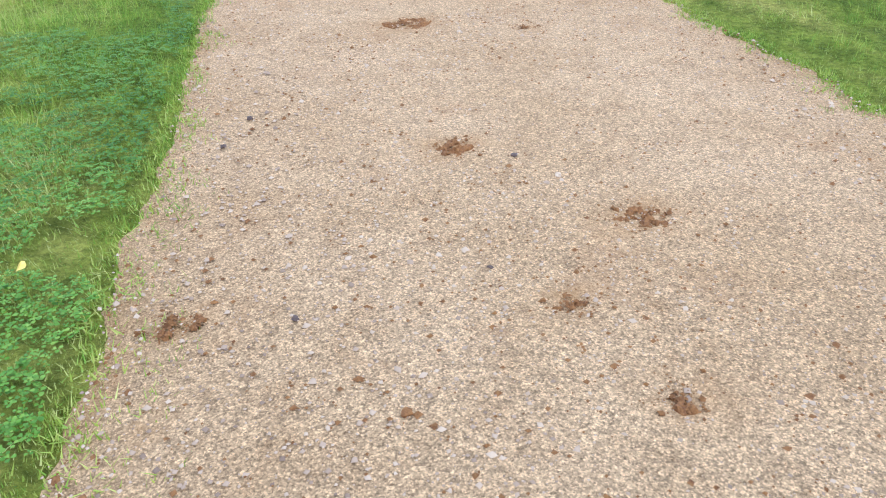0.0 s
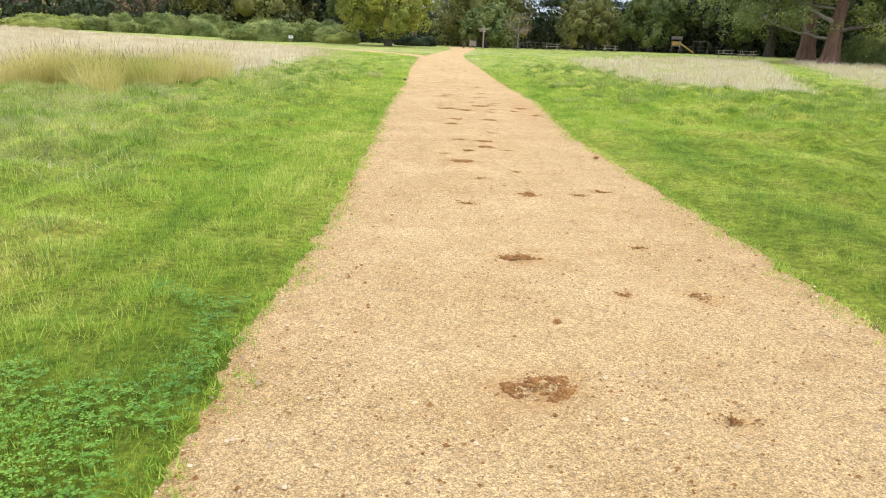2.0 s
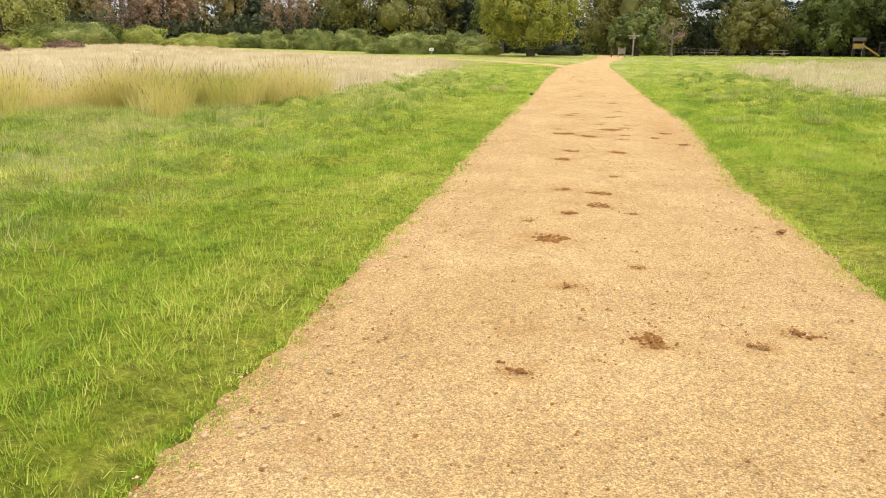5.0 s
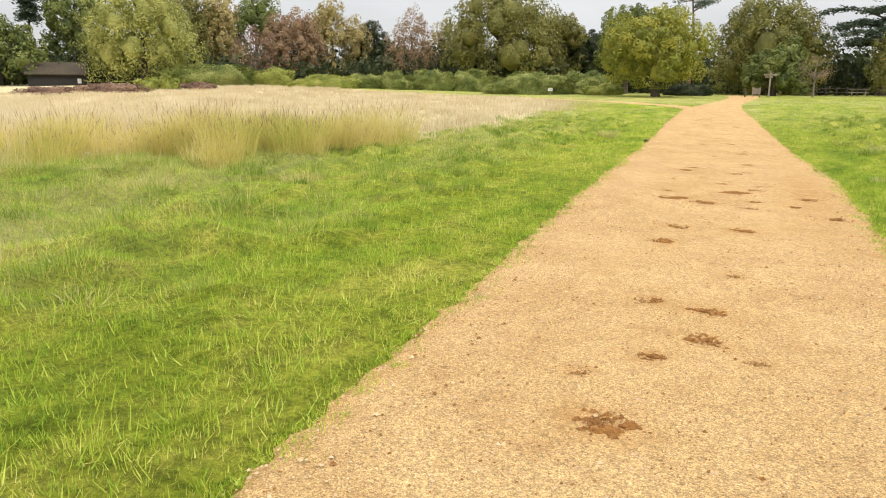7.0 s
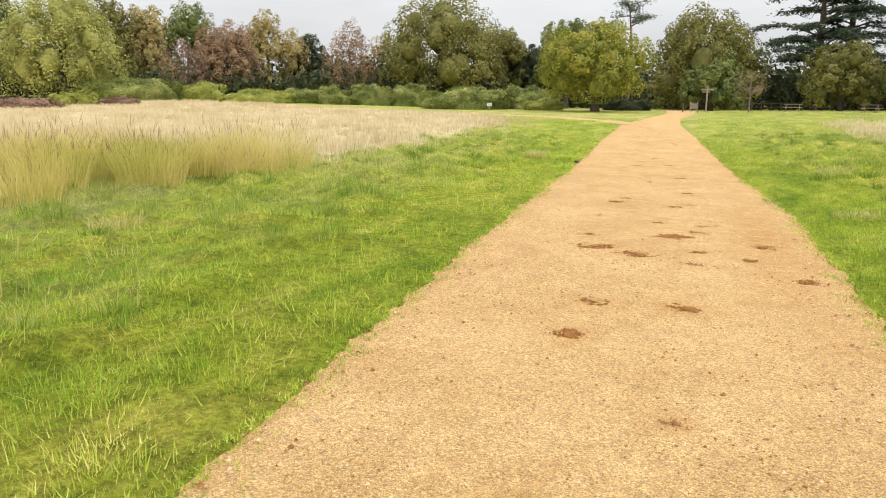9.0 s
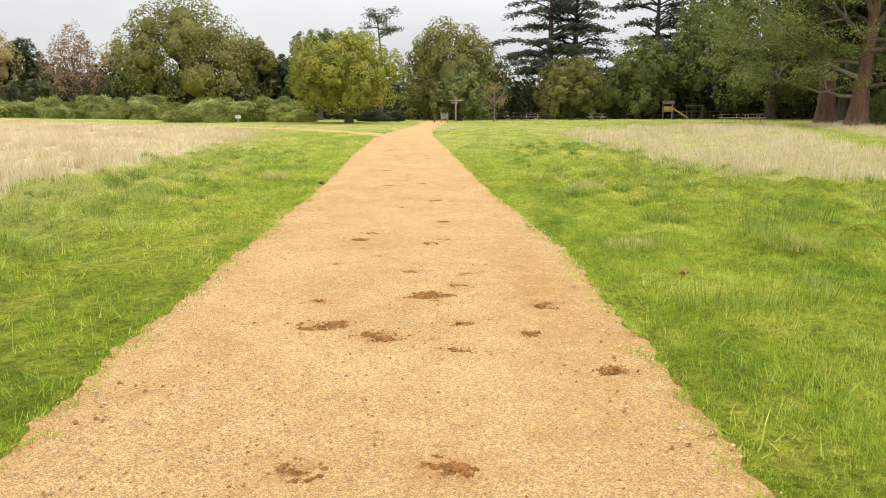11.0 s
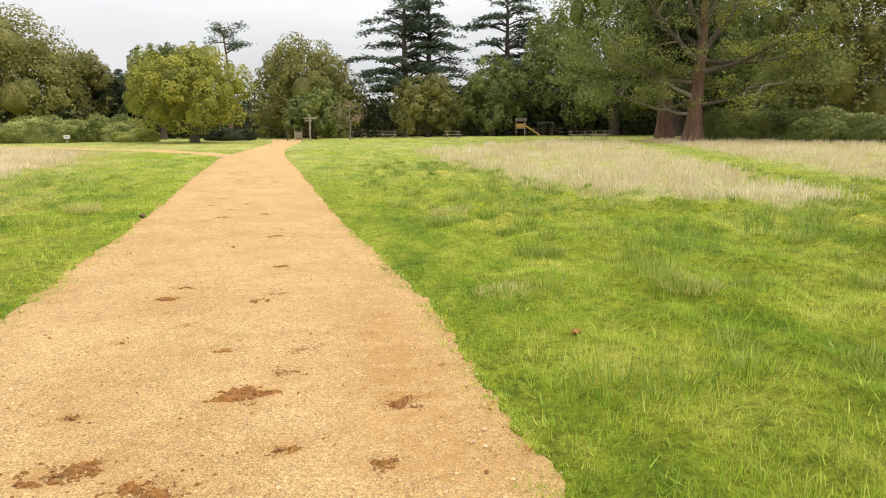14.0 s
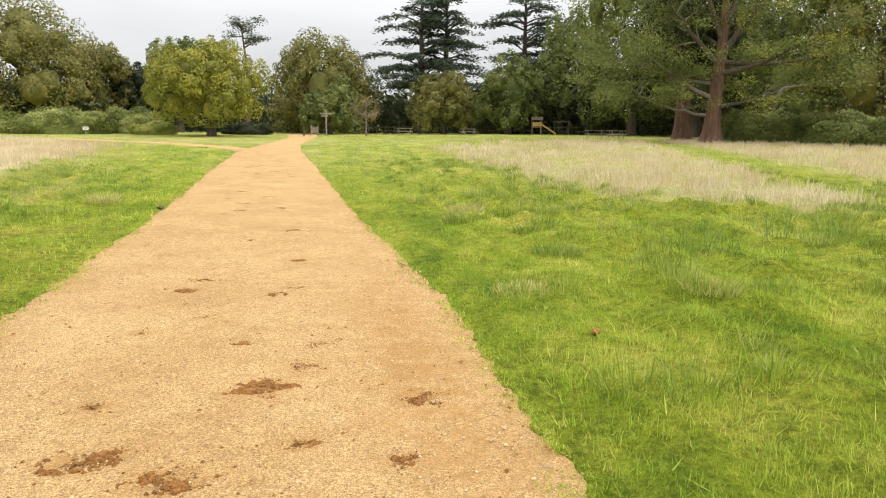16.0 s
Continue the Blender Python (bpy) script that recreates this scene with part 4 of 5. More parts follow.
def green_left(x, y):
    return (dry_left(x, y) < 0.75) * np.where(off_path(x, y, 0.03), 1.0, 0.5 * off_path(x, y, -0.12))


def green_right(x, y):
    return (dry_right(x, y) < 0.75) * np.where(off_path(x, y, 0.03), 1.0, 0.5 * off_path(x, y, -0.12))


# close turf on both verges, in small tufts
lots = [tufted(50, 3200, -8, -0.6, 0.4, 21, 26, 0.055, lambda x, y: green_left(x, y) * np.clip((x + 8) / 4.5, 0, 1) * np.clip((21 - y) / 8, 0, 1)),
        tufted(51, 2200, 1.2, 9.5, 1.5, 28, 24, 0.06, lambda x, y: green_right(x, y) * np.clip((9.5 - x) / 4, 0, 1) * np.clip((28 - y) / 6, 0, 1), 1.0)]
fine = [tufted(54, 1300, -4.6, -0.6, 0.6, 12, 40, 0.042, lambda x, y: green_left(x, y) * np.clip((x + 4.2) / 1.6, 0, 1) * np.clip((11 - y) / 3, 0, 1), 1.15),
        tufted(55, 1700, 1.3, 7.0, 15.4, 25, 40, 0.042, lambda x, y: green_right(x, y) * np.clip((7 - x) / 2, 0, 1) * np.clip((25 - y) / 3, 0, 1), 1.2)]
width = np.concatenate([np.full(sum(len(c[0]) for c in lots), 0.0062), np.full(sum(len(c[0]) for c in fine), 0.0036)])
x, y, s, w = (np.concatenate(c) for c in zip(*(lots + fine)))
ok = off_path(x, y, -0.13)
x, y, s, w, width = x[ok], y[ok], s[ok], w[ok], width[ok]
near = np.maximum(left_edge(y) - x, x - right_edge(y))
blades("turf_grass", x, y, 0.060 * s * np.clip(0.6 + near / 0.9, 0.45, 1.15), width, GRASS, "short bright green grass along the path", 51, 0.6, bent=False, way=w)


def carpet(seed, n, edge, way, reach, y0, y1, power):
    """Places for the close matted sward from the path's edge outwards."""
    r = np.random.default_rng(seed)
    y = y0 + (y1 - y0) * r.random(n) ** power
    return edge(y) + way * (reach * r.random(n) ** 1.25 - 0.04), y


beds = [carpet(56, 125000, left_edge, -1, 5.5, 0.5, 17, 1.35), carpet(57, 125000, right_edge, 1, 6.5, 15.3, 27, 1.45), carpet(58, 45000, right_edge, 1, 3.2, 2.5, 15.3, 0.9)]
x, y = (np.concatenate(c) for c in zip(*beds))
ok = off_path(x, y, -0.05)
x, y = x[ok], y[ok]
near = np.maximum(left_edge(y) - x, x - right_edge(y))
drift = 2 * math.pi * lattice(x * 1.3, y * 1.3, 29)
blades("sward", x, y, (0.030 + 0.022 * lattice(x * 2.6, y * 2.2, 30)) * np.clip(0.6 + near / 0.7, 0.5, 1.2), np.clip(0.0036 + 0.0006 * near, 0, 0.0065), GRASS, "close matted green sward of fine leaning blades", 59, 1.15, bent=False, way=drift + np.random.default_rng(60).normal(0, 0.9, len(x)))
# longer green grass further out
lots = [tufted(52, 9500, -18, -1, 8, 62, 24, 0.12, green_left, 1.5), tufted(53, 8800, 0, 26, 16, 96, 22, 0.13, green_right, 1.6)]
x, y, s, w = (np.concatenate(c) for c in zip(*lots))
ok = off_path(x, y, 0.0)
x, y, s, w = x[ok], y[ok], s[ok], w[ok]
blades("meadow_grass", x, y, 0.085 * s * np.where(y > 68, 0.45, 1.0), 0.005 + 0.00026 * y, GRASS, "longer green meadow grass in uneven tufts", 52, 0.8, bent=False, way=w)


# dark tufts standing out of the sward
x, y, s, w = tufted(70, 1500, -13, -1.8, 6, 40, 80, 0.085, lambda x, y: (dry_left(x, y) < 0.7) * np.clip((left_edge(y) - x - 0.9) / 3, 0, 0.85) * (0.25 + 1.2 * (lattice(x * 2.1, y * 1.6, 23) > 0.5)), 1.2)
x2, y2, s2, w2 = tufted(71, 1300, 2.0, 16, 16, 46, 80, 0.085, lambda x, y: (dry_right(x, y) < 0.8) * np.clip((x - right_edge(y) - 0.3) / 3, 0, 0.8) * (0.2 + 1.2 * (lattice(x * 2.1, y * 1.6, 23) > 0.5)), 1.3)
x, y, s, w = (np.concatenate(c) for c in ((x, x2), (y, y2), (s, s2), (w, w2)))
blades("grass_tufts", x, y, 0.14 * s, 0.006 + 0.0002 * y, TUFT, "scattered darker tufts of coarse grass", 72, 0.55, bent=False, way=w)
# sparse blades creeping out over the gravel
r = np.random.default_rng(86)
n = 3800
y = 0.6 + 27 * r.random(n) ** 1.3
creep = np.abs(r.normal(0, 0.11, n)) * (0.4 + 1.2 * lattice(y * 2.7, y * 0, 63)) - 0.05
edge = np.where(r.random(n) < 0.5, left_edge(y) + creep, right_edge(y) - creep)
y, edge = np.repeat(y, 9), np.repeat(edge, 9)
blades("verge_grass", edge + r.normal(0, 0.022, len(y)), y + r.normal(0, 0.03, len(y)), 0.032, 0.0055, GRASS, "short grass creeping over the gravel's edge", 87, 0.9, bent=False, zfun=lambda x, y: rise(y) + 0.008)
# half-dry fringe between green and straw
x, y, s, w = tufted(73, 3600, -18, -4, 8, 66, 46, 0.17, lambda x, y: np.maximum(np.exp(-((dry_left(x, y) - 0.5) / 0.3) ** 2), 0.6 * dry_left(x - 2.2, y + 1.0) * (dry_left(x, y) < 0.9)))
x3, y3, s3, w3 = tufted(83, 900, -18, -6.5, 9, 24, 80, 0.17, lambda x, y: 0.9 * dry_left(x - 1.8, y + 0.8) * (dry_left(x, y) < 0.95))
x2, y2, s2, w2 = tufted(74, 3800, 3, 44, 18, 78, 50, 0.2, lambda x, y: np.maximum(np.clip(dry_right(x, y) * 1.2, 0, 1) * 0.85, 0.4 * dry_right(x + 2.0, y + 2.5)))
# flattened yellowing grass between the verge and the straw
x4, y4, s4, w4 = tufted(84, 1500, -11, -2.6, 7, 24, 26, 0.13, lambda x, y: (dry_left(x, y) < 0.6) * np.clip((left_edge(y) - x - 1.4) / 2.5, 0, 1) * (lattice(x * 0.8, y * 0.4, 28) > 0.42))
x, y, s, w = np.concatenate([x, x2, x3, x4]), np.concatenate([y, y2, y3, y4]), np.concatenate([s, s2, s3 * 0.9, s4 * 0.5]), np.concatenate([w, w2, w3, w4])
blades("half_dry_grass", x, y, 0.19 * s, 0.011, MEADOW, "half-dry meadow grass in loose tufts", 75, 1.05, bent=False, way=w)
# the straw field
x, y, s, w = tufted(76, 5200, -62, -6, 12, 86, 42, 0.22, lambda x, y: dry_left(x, y) * np.where(y > 8 - x * 0.25, 1, 0))
blades("straw_grass", x, y, np.interp(y, [24, 40], [0.5, 0.3]) * (0.75 + 0.25 * s), 0.012 + 0.00045 * y, STRAW, "tall pale straw grass filling the field", 77, 0.35, bent=False)
x, y, s, w = tufted(78, 2600, 4, 44, 24, 76, 32, 0.22, lambda x, y: np.clip(dry_right(x, y) - 0.15, 0, 1) * (0.35 + 0.9 * (cloud_noise(x * 0.35, y * 0.35, 15) > 0.45)))
blades("straw_grass", x, y, 0.36 * (0.75 + 0.25 * s), 0.012 + 0.0004 * y, STRAW, "pale dry grass in drifts over the meadow", 79, 0.5, bent=False)


def tussock(name, x, y, radius, height, count, mat, label, group, seed, width=0.012, spread=0.55, heads=0):
    """A fountain of stiff blades from one crown, some with seed heads."""
    rng = np.random.default_rng(seed)
    ob = root(name, x, y, float(ground_z(x, y)) - 0.02, 0, label, "grass clump", group)
    r, a = radius * np.sqrt(rng.random(count)), rng.uniform(0, 2 * math.pi, count)
    bx, by = r * np.cos(a), r * np.sin(a)
    h = height * rng.uniform(0.5, 1.1, count)
    out = rng.normal(0.0, 0.27, (count, 2)) * h[:, None] + np.stack([bx, by], 1) / radius * spread * h[:, None] * rng.uniform(0.2, 1.0, (count, 1))
    w = rng.uniform(0, 2 * math.pi, count)
    o = np.stack([np.cos(w), np.sin(w), np.zeros(count)], 1) * width / 2
    p = np.stack([bx, by, np.zeros(count)], 1)
    m = p + np.stack([out[:, 0] * 0.35, out[:, 1] * 0.35, h * 0.6], 1)
    t = p + np.stack([out[:, 0], out[:, 1], h], 1)
    v = np.stack([p - o, p + o, m + o * 0.8, m - o * 0.8, t], 1).reshape(-1, 3)
    i = np.arange(count)[:, None] * 5
    piece("foliage", mesh_of("foliage", v, np.concatenate([i + [0, 1, 2], i + [0, 2, 3], i + [3, 2, 4]]), mat), ob)["kind"] = "stuff"
    if heads:
        k = rng.choice(count, heads, replace=False)
        d = np.stack([out[k, 0] * 0.12, out[k, 1] * 0.12, h[k] * 0.16], 1)
        o2 = o[k] * 1.3
        c = t[k] - d * 0.4
        v = np.stack([c - d * 0.5, c + o2, c + d, c - o2], 1).reshape(-1, 3)
        piece("seed_head", mesh_of("seed_head", v, np.arange(4 * heads).reshape(heads, 4), HEATH), ob, "brownish seed heads")["kind"] = "stuff"
    return ob


rng = np.random.default_rng(80)
for k in range(60):
    t = rng.random()
    x = np.interp(t, [0, 0.45, 1], [-16.5, -10.6, -8.9]) + rng.normal(0, 0.9)
    y = np.interp(t, [0, 0.45, 1], [15.2, 18.9, 22.6]) + rng.normal(0, 1.0)
    tussock("moor_grass_clump", x, y, 0.5, rng.uniform(0.5, 1.05), 400, MOORGRASS, "tall golden-green moor grass clump with brown seed heads", "moor grass clumps", 200 + k, 0.008, 0.55, 40)
for k, (x, y, h) in enumerate([(4.95, 23.0, 0.5), (5.15, 22.7, 0.42), (6.6, 23.9, 0.45), (7.2, 23.6, 0.4), (7.6, 24.2, 0.42)]):
    tussock("rush_clump", x, y, 0.22, h * 1.1, 26, RUSH, "thin clump of dark green rushes", "rush clumps", 300 + k, 0.006, 0.5)
for k, (x, y, h) in enumerate([(2.95, 27.6, 0.24), (2.6, 26.2, 0.2), (3.5, 25.2, 0.16), (3.3, 23.4, 0.14), (-7.3, 15.4, 0.26), (-6.0, 17.2, 0.2), (-3.9, 29.9, 0.25), (3.95, 20.9, 0.11), (4.1, 18.9, 0.10), (2.3, 21.4, 0.10)]):
    tussock("grass_tussock", x, y, 0.3, h, 420 if k < 4 else 240, TUFT if 0 < k < 4 else MEADOW, "low matted tussock of coarse grass", "low tussocks", 320 + k, 0.011, 1.1)


# ---- clover by the path ----
def clover():
    rng = np.random.default_rng(90)
    n = 19000
    x, y = rng.uniform(-2.6, -0.75, n), 0.9 + 6.2 * rng.random(n) ** 1.2
    k = off_path(x, y, 0.02) & (cloud_noise(x * 1.9 + 4, y * 1.9, 91) > 0.36 + 0.30 * np.clip(np.hypot((x + 1.35) / 1.0, (y - 2.4) / 1.9) - 0.55, 0, 2))
    x, y = x[k], y[k]
    n = len(x)
    z = ground_z(x, y) + rng.uniform(0.035, 0.07, n)
    verts = []
    a0 = rng.uniform(0, 6.28, n)
    s = rng.uniform(0.005, 0.0105, n)
    for leaf in range(3):
        a = a0 + leaf * 2.094
        for r, w, up in ((0.1, 0, 0), (1.1, -0.75, 0.25), (1.75, -0.45, 0.1), (1.55, 0, -0.05), (1.75, 0.45, 0.1), (1.1, 0.75, 0.25)):
            verts.append(np.stack([x + s * (r * np.cos(a) - w * np.sin(a)), y + s * (r * np.sin(a) + w * np.cos(a)), z + s * up], 1))
    v = np.stack(verts, 1).reshape(-1, 3)
    f = np.arange(len(v)).reshape(-1, 6)
    tagged(new("clover", mesh_of("clover", v, f, CLOVER)), "patches of small clover leaves at the path's edge", "clover", kind="stuff")


clover()


# ---- loose stones ----
def grit():
    rng = np.random.default_rng(95)
    n = 38000
    y = 0.8 + 23 * rng.random(n) ** 1.5
    u = rng.random(n)
    x = left_edge(y) + (right_edge(y) - left_edge(y)) * u
    k = np.minimum(x - left_edge(y), right_edge(y) - x) > 0.03
    x, y, n = x[k], y[k], int(k.sum())
    s = np.clip(rng.lognormal(-5.45, 0.48, n), 0.0022, 0.015)
    z = path_z(x, y) + 0.002
    oct_v = np.array([(1, 0, -0.1), (0, 1, -0.1), (-1, 0, -0.1), (0, -1, -0.1), (0, 0, 0.75)], float)
    oct_f = np.array([(0, 1, 4), (1, 2, 4), (2, 3, 4), (3, 0, 4)])
    v = oct_v[None] * rng.uniform(0.6, 1.3, (n, 5, 3)) * s[:, None, None]
    a = rng.uniform(0, 6.28, n)
    c, si = np.cos(a)[:, None], np.sin(a)[:, None]
    v = np.stack([v[..., 0] * c - v[..., 1] * si, v[..., 0] * si + v[..., 1] * c, v[..., 2]], -1) + np.stack([x, y, z], 1)[:, None]
    f = (np.arange(n)[:, None, None] * 5 + oct_f[None]).reshape(-1, 3)
    tagged(new("grit", mesh_of("grit", v.reshape(-1, 3), f, STONE)), "loose pale grit and small stones on the path", "gravel", kind="stuff")


grit()


def dark_crumbs():
    """Dry crumbs of brown earth strewn over the gravel, thickest by the hoof marks and verges."""
    rng = np.random.default_rng(96)
    n = 14000
    y = 0.8 + 30 * rng.random(n) ** 1.25
    u = rng.random(n)
    u = np.where(rng.random(n) < 0.25, rng.beta(0.5, 0.5, n), np.where(rng.random(n) < 0.5, rng.normal(0.5, 0.16, n), u))
    x = left_edge(y) + (right_edge(y) - left_edge(y)) * np.clip(u, 0.02, 0.98)
    s = np.clip(rng.lognormal(-5.2, 0.45, n), 0.003, 0.016)
    z = path_z(x, y) + 0.003
    top = np.array([(1, 0, -0.2), (0.1, 1, -0.2), (-1, 0.2, -0.2), (-0.2, -1, -0.2), (0.1, 0, 0.6)], float)
    v = top[None] * rng.uniform(0.55, 1.4, (n, 5, 3)) * s[:, None, None] + np.stack([x, y, z], 1)[:, None]
    f = (np.arange(n)[:, None, None] * 5 + np.array([(0, 1, 4), (1, 2, 4), (2, 3, 4), (3, 0, 4)])[None]).reshape(-1, 3)
    tagged(new("earth_crumbs", mesh_of("earth_crumbs", v.reshape(-1, 3), f, EARTH)), "small brown earth crumbs strewn over gravel", "earth", kind="stuff")


dark_crumbs()


def rock(name, x, y, size, mat, label, seed, squash=0.6, category="stone", group="loose stones on the path"):
    rng = np.random.default_rng(seed)
    bm = bmesh.new()
    bmesh.ops.create_icosphere(bm, subdivisions=2, radius=size)
    for v in bm.verts:
        f = 0.75 + 0.5 * noise.noise(v.co / size * 1.3 + Vector((seed * 3.1, 0, 0)))
        v.co = Vector((v.co.x * f * 1.2, v.co.y * f, v.co.z * f * squash))
    ob = part(name, bm, mat, None)
    on_path = bool(left_edge(np.array([y]))[0] < x < right_edge(np.array([y]))[0])
    base = float(path_z(x, y)) if on_path else float(ground_z(x, y)) + 0.01
    ob.matrix_basis = pose(x, y, base + size * squash * 0.45, 0, 0, rng.uniform(0, 360))
    return tagged(ob, label, category, group)


for k, (x, y, s, m, lab) in enumerate([(0.76, 2.58, 0.018, STONE, "pale rounded pebble on the gravel"), (0.62, 2.79, 0.018, DARKSTONE, "dark flat pebble on the gravel"), (-0.56, 3.38, 0.018, DARKSTONE, "dark pebble on the gravel"),
                                       (-0.64, 3.06, 0.017, DARKSTONE, "dark pebble near the grass"), (-2.66, 29.23, 0.075, DARKSTONE, "dark stone lying at the path's edge"), (0.37, 1.95, 0.012, DARKSTONE, "small dark pebble on the gravel"),
                                       (0.05, 1.32, 0.02, EARTH, "brown lump of earth on the gravel"), (0.48, 5.76, 0.03, EARTH, "brown crumb of earth on the gravel"), (1.61, 11.74, 0.04, EARTH, "brown clod at the path's edge"),
                                       (-0.25, 1.75, 0.014, DARKSTONE, "small dark pebble on the gravel"), (2.46, 19.9, 0.045, EARTH, "brown clod lying in the grass"), (3.3, 23.35, 0.05, PALEBARK, "pale lump lying in the grass")]):
    rock("stone" if m is not EARTH else "earth_clod", x, y, s, m, lab, 400 + k)


# ---- broken earth in the hoof marks ----
def crumbs(x, y, size, seed, faint=0.10):
    """A hoof mark: a rough pat of turned-up red earth with crumbs flung round it."""
    rng = np.random.default_rng(seed)
    cell = 0.007 if y < 20 else 0.016
    m = int(2.0 * size / cell)
    gx, gy = np.meshgrid(np.arange(-m, m + 1) * cell, np.arange(-m, m + 1) * cell)
    off = rng.uniform(0, 50, 2)
    lumpy = cloud_noise(gx * 16 / (size / 0.12) + off[0], gy * 24 / (size / 0.12) + off[1], seed)
    fine = cloud_noise(gx * 60 + off[0], gy * 60, seed + 3)
    d = np.hypot(gx / 1.35, gy) / size
    body = 0.62 * lumpy + 0.38 * fine - 0.40 - faint - 0.22 * d ** 1.5
    pv = np.stack([gx + rng.normal(0, cell * 0.25, gx.shape), gy + rng.normal(0, cell * 0.25, gx.shape), np.clip(body * 0.09, -0.012, 0.016) + 0.004 * (fine - 0.5)], -1).reshape(-1, 3)
    side = 2 * m + 1
    i0 = (np.arange(side - 1)[:, None] * side + np.arange(side - 1)[None])
    keep = (body[:-1, :-1] > 0) | (body[1:, 1:] > 0)
    i0 = i0[keep]
    pf = [(a, a + 1, a + side + 1, a + side) for a in i0.tolist()]
    n = int((120 if y < 20 else 60) * (size / 0.15))
    r = size * np.abs(rng.normal(0, 0.62, n))
    a = rng.uniform(0, 6.28, n)
    cx, cy = r * np.cos(a) * 1.35, r * np.sin(a)
    s = np.clip(rng.lognormal(-5.6, 0.5, n), 0.0025, 0.012)
    base = np.array([(1, 0, 0), (0.3, 0.95, 0), (-0.8, 0.6, 0), (-0.8, -0.6, 0), (0.3, -0.95, 0), (0, 0, 0.7), (0, 0, -0.5)])
    tri = np.array([(0, 1, 5), (1, 2, 5), (2, 3, 5), (3, 4, 5), (4, 0, 5), (1, 0, 6), (2, 1, 6), (3, 2, 6), (4, 3, 6), (0, 4, 6)])
    v = base[None] * rng.uniform(0.6, 1.35, (n, 7, 3)) * s[:, None, None] + np.stack([cx, cy, s * 0.4 + 0.004], 1)[:, None]
    f = (np.arange(n)[:, None, None] * 7 + tri[None]).reshape(-1, 3) + len(pv)
    verts = np.concatenate([pv, v.reshape(-1, 3)])
    ob = new("turned_earth", mesh_of("turned_earth", verts, pf + [tuple(q) for q in f.tolist()], EARTH))
    ob.matrix_basis = pose(x, y, float(path_z(x, y)) + 0.001, 0, 0, rng.uniform(-20, 20))
    tagged(ob, "scatter of turned-up red-brown earth in a hoof mark", "earth", "hoof marks along the path", "stuff")


# older marks further along the way
rng = np.random.default_rng(97)
for k in range(44):
    y = 19.5 + 34 * rng.random() ** 1.2
    u = rng.normal(0.42 if k % 2 else 0.62, 0.06)
    x = float(left_edge(np.array([y]))[0] * (1 - u) + right_edge(np.array([y]))[0] * u)
    crumbs(x, y, rng.uniform(0.07, 0.14), 600 + k)

for k, (x, y, s) in enumerate(SCUFFS):
    if s >= 0.065:
        crumbs(x, y, s, 500 + k, 0.055 if k in FRESH else 0.11 + 0.06 * (k % 3) / 2)


def fallen_leaf(x, y, s, seed, z=0.05):
    rng = np.random.default_rng(seed)
    bm = bmesh.new()
    ring = [bm.verts.new((s * (1 + 0.15 * rng.normal()) * math.cos(a), s * 0.85 * math.sin(a), 0.25 * s * math.cos(2 * a))) for a in np.linspace(0, 2 * math.pi, 11)[:-1]]
    top = bm.verts.new((0, 0, 0.12 * s))
    low = bm.verts.new((0, 0, 0.02 * s))
    for i in range(10):
        bm.faces.new((ring[i], ring[(i + 1) % 10], top))
        bm.faces.new((ring[(i + 1) % 10], ring[i], low))
    ob = part("fallen_leaf", bm, YELLOWFLOWER, None)
    ob.matrix_basis = pose(x, y, float(ground_z(x, y)) + z, 20, 10, rng.uniform(0, 360))
    tagged(ob, "round yellow fallen leaf lying on clover", "leaf")


fallen_leaf(-1.13, 2.07, 0.022, 1)


# ---- things on the far lawn ----
def finger_post():
    x, y = spot(-0.05, 76)
    z = float(ground_z(x, y)) - 0.03
    ob = root("finger_post", x, y, z, 0, "weathered timber finger post with four direction arms", "signpost")
    part("post", box(0.15, 0.15, 2.55, 0, 0, 0, 0.015), TIMBER, ob)
    part("cap", box(0.19, 0.19, 0.06, 0, 0, 2.55, 0.02), TIMBER, ob)
    for zz, side, turn in ((2.22, 1, 8), (2.22, -1, -6), (1.98, 1, 70), (1.98, -1, -35)):
        arm = part("arm", box(0.55, 0.04, 0.16, side * 0.35, 0, zz, 0.012, None), TIMBER, ob)
        arm.matrix_basis = pose(0, -0.03 * side, 0, 0, 0, turn)
    nx, ny = spot(-0.95, 76.5)
    nb = root("notice_board", nx, ny, float(ground_z(nx, ny)) - 0.03, 5, "pale notice panel on two timber posts", "notice board")
    part("post", box(0.1, 0.1, 1.15, -0.35, 0, 0), TIMBER, nb)
    part("post", box(0.1, 0.1, 1.15, 0.35, 0, 0), TIMBER, nb)
    part("panel", box(0.6, 0.05, 0.6, 0, 0, 0.4), PALEBARK, nb, "pale printed panel")
    bx, by = spot(-1.75, 77)
    bl = root("bollard", bx, by, float(ground_z(bx, by)) - 0.03, 0, "short dark timber bollard by the path's end", "bollard")
    part("post", box(0.16, 0.16, 0.95, 0, 0, 0, 0.02), BARK, bl)


def small_sign():
    x, y = spot(-17.0, 74)
    ob = root("sign", x, y, float(ground_z(x, y)) - 0.03, 12, "small white sign board on a short post", "sign")
    part("post", box(0.08, 0.08, 0.7, 0, 0, 0), TIMBER, ob)
    board = part("board", box(0.5, 0.04, 0.3, 0, -0.05, 0.52), WHITE, ob, "blank white board")
    part("lettering", box(0.36, 0.004, 0.03, 0, -0.073, 0.70, 0), INK, board)
    part("lettering", box(0.30, 0.004, 0.03, 0, -0.073, 0.62, 0), INK, board)


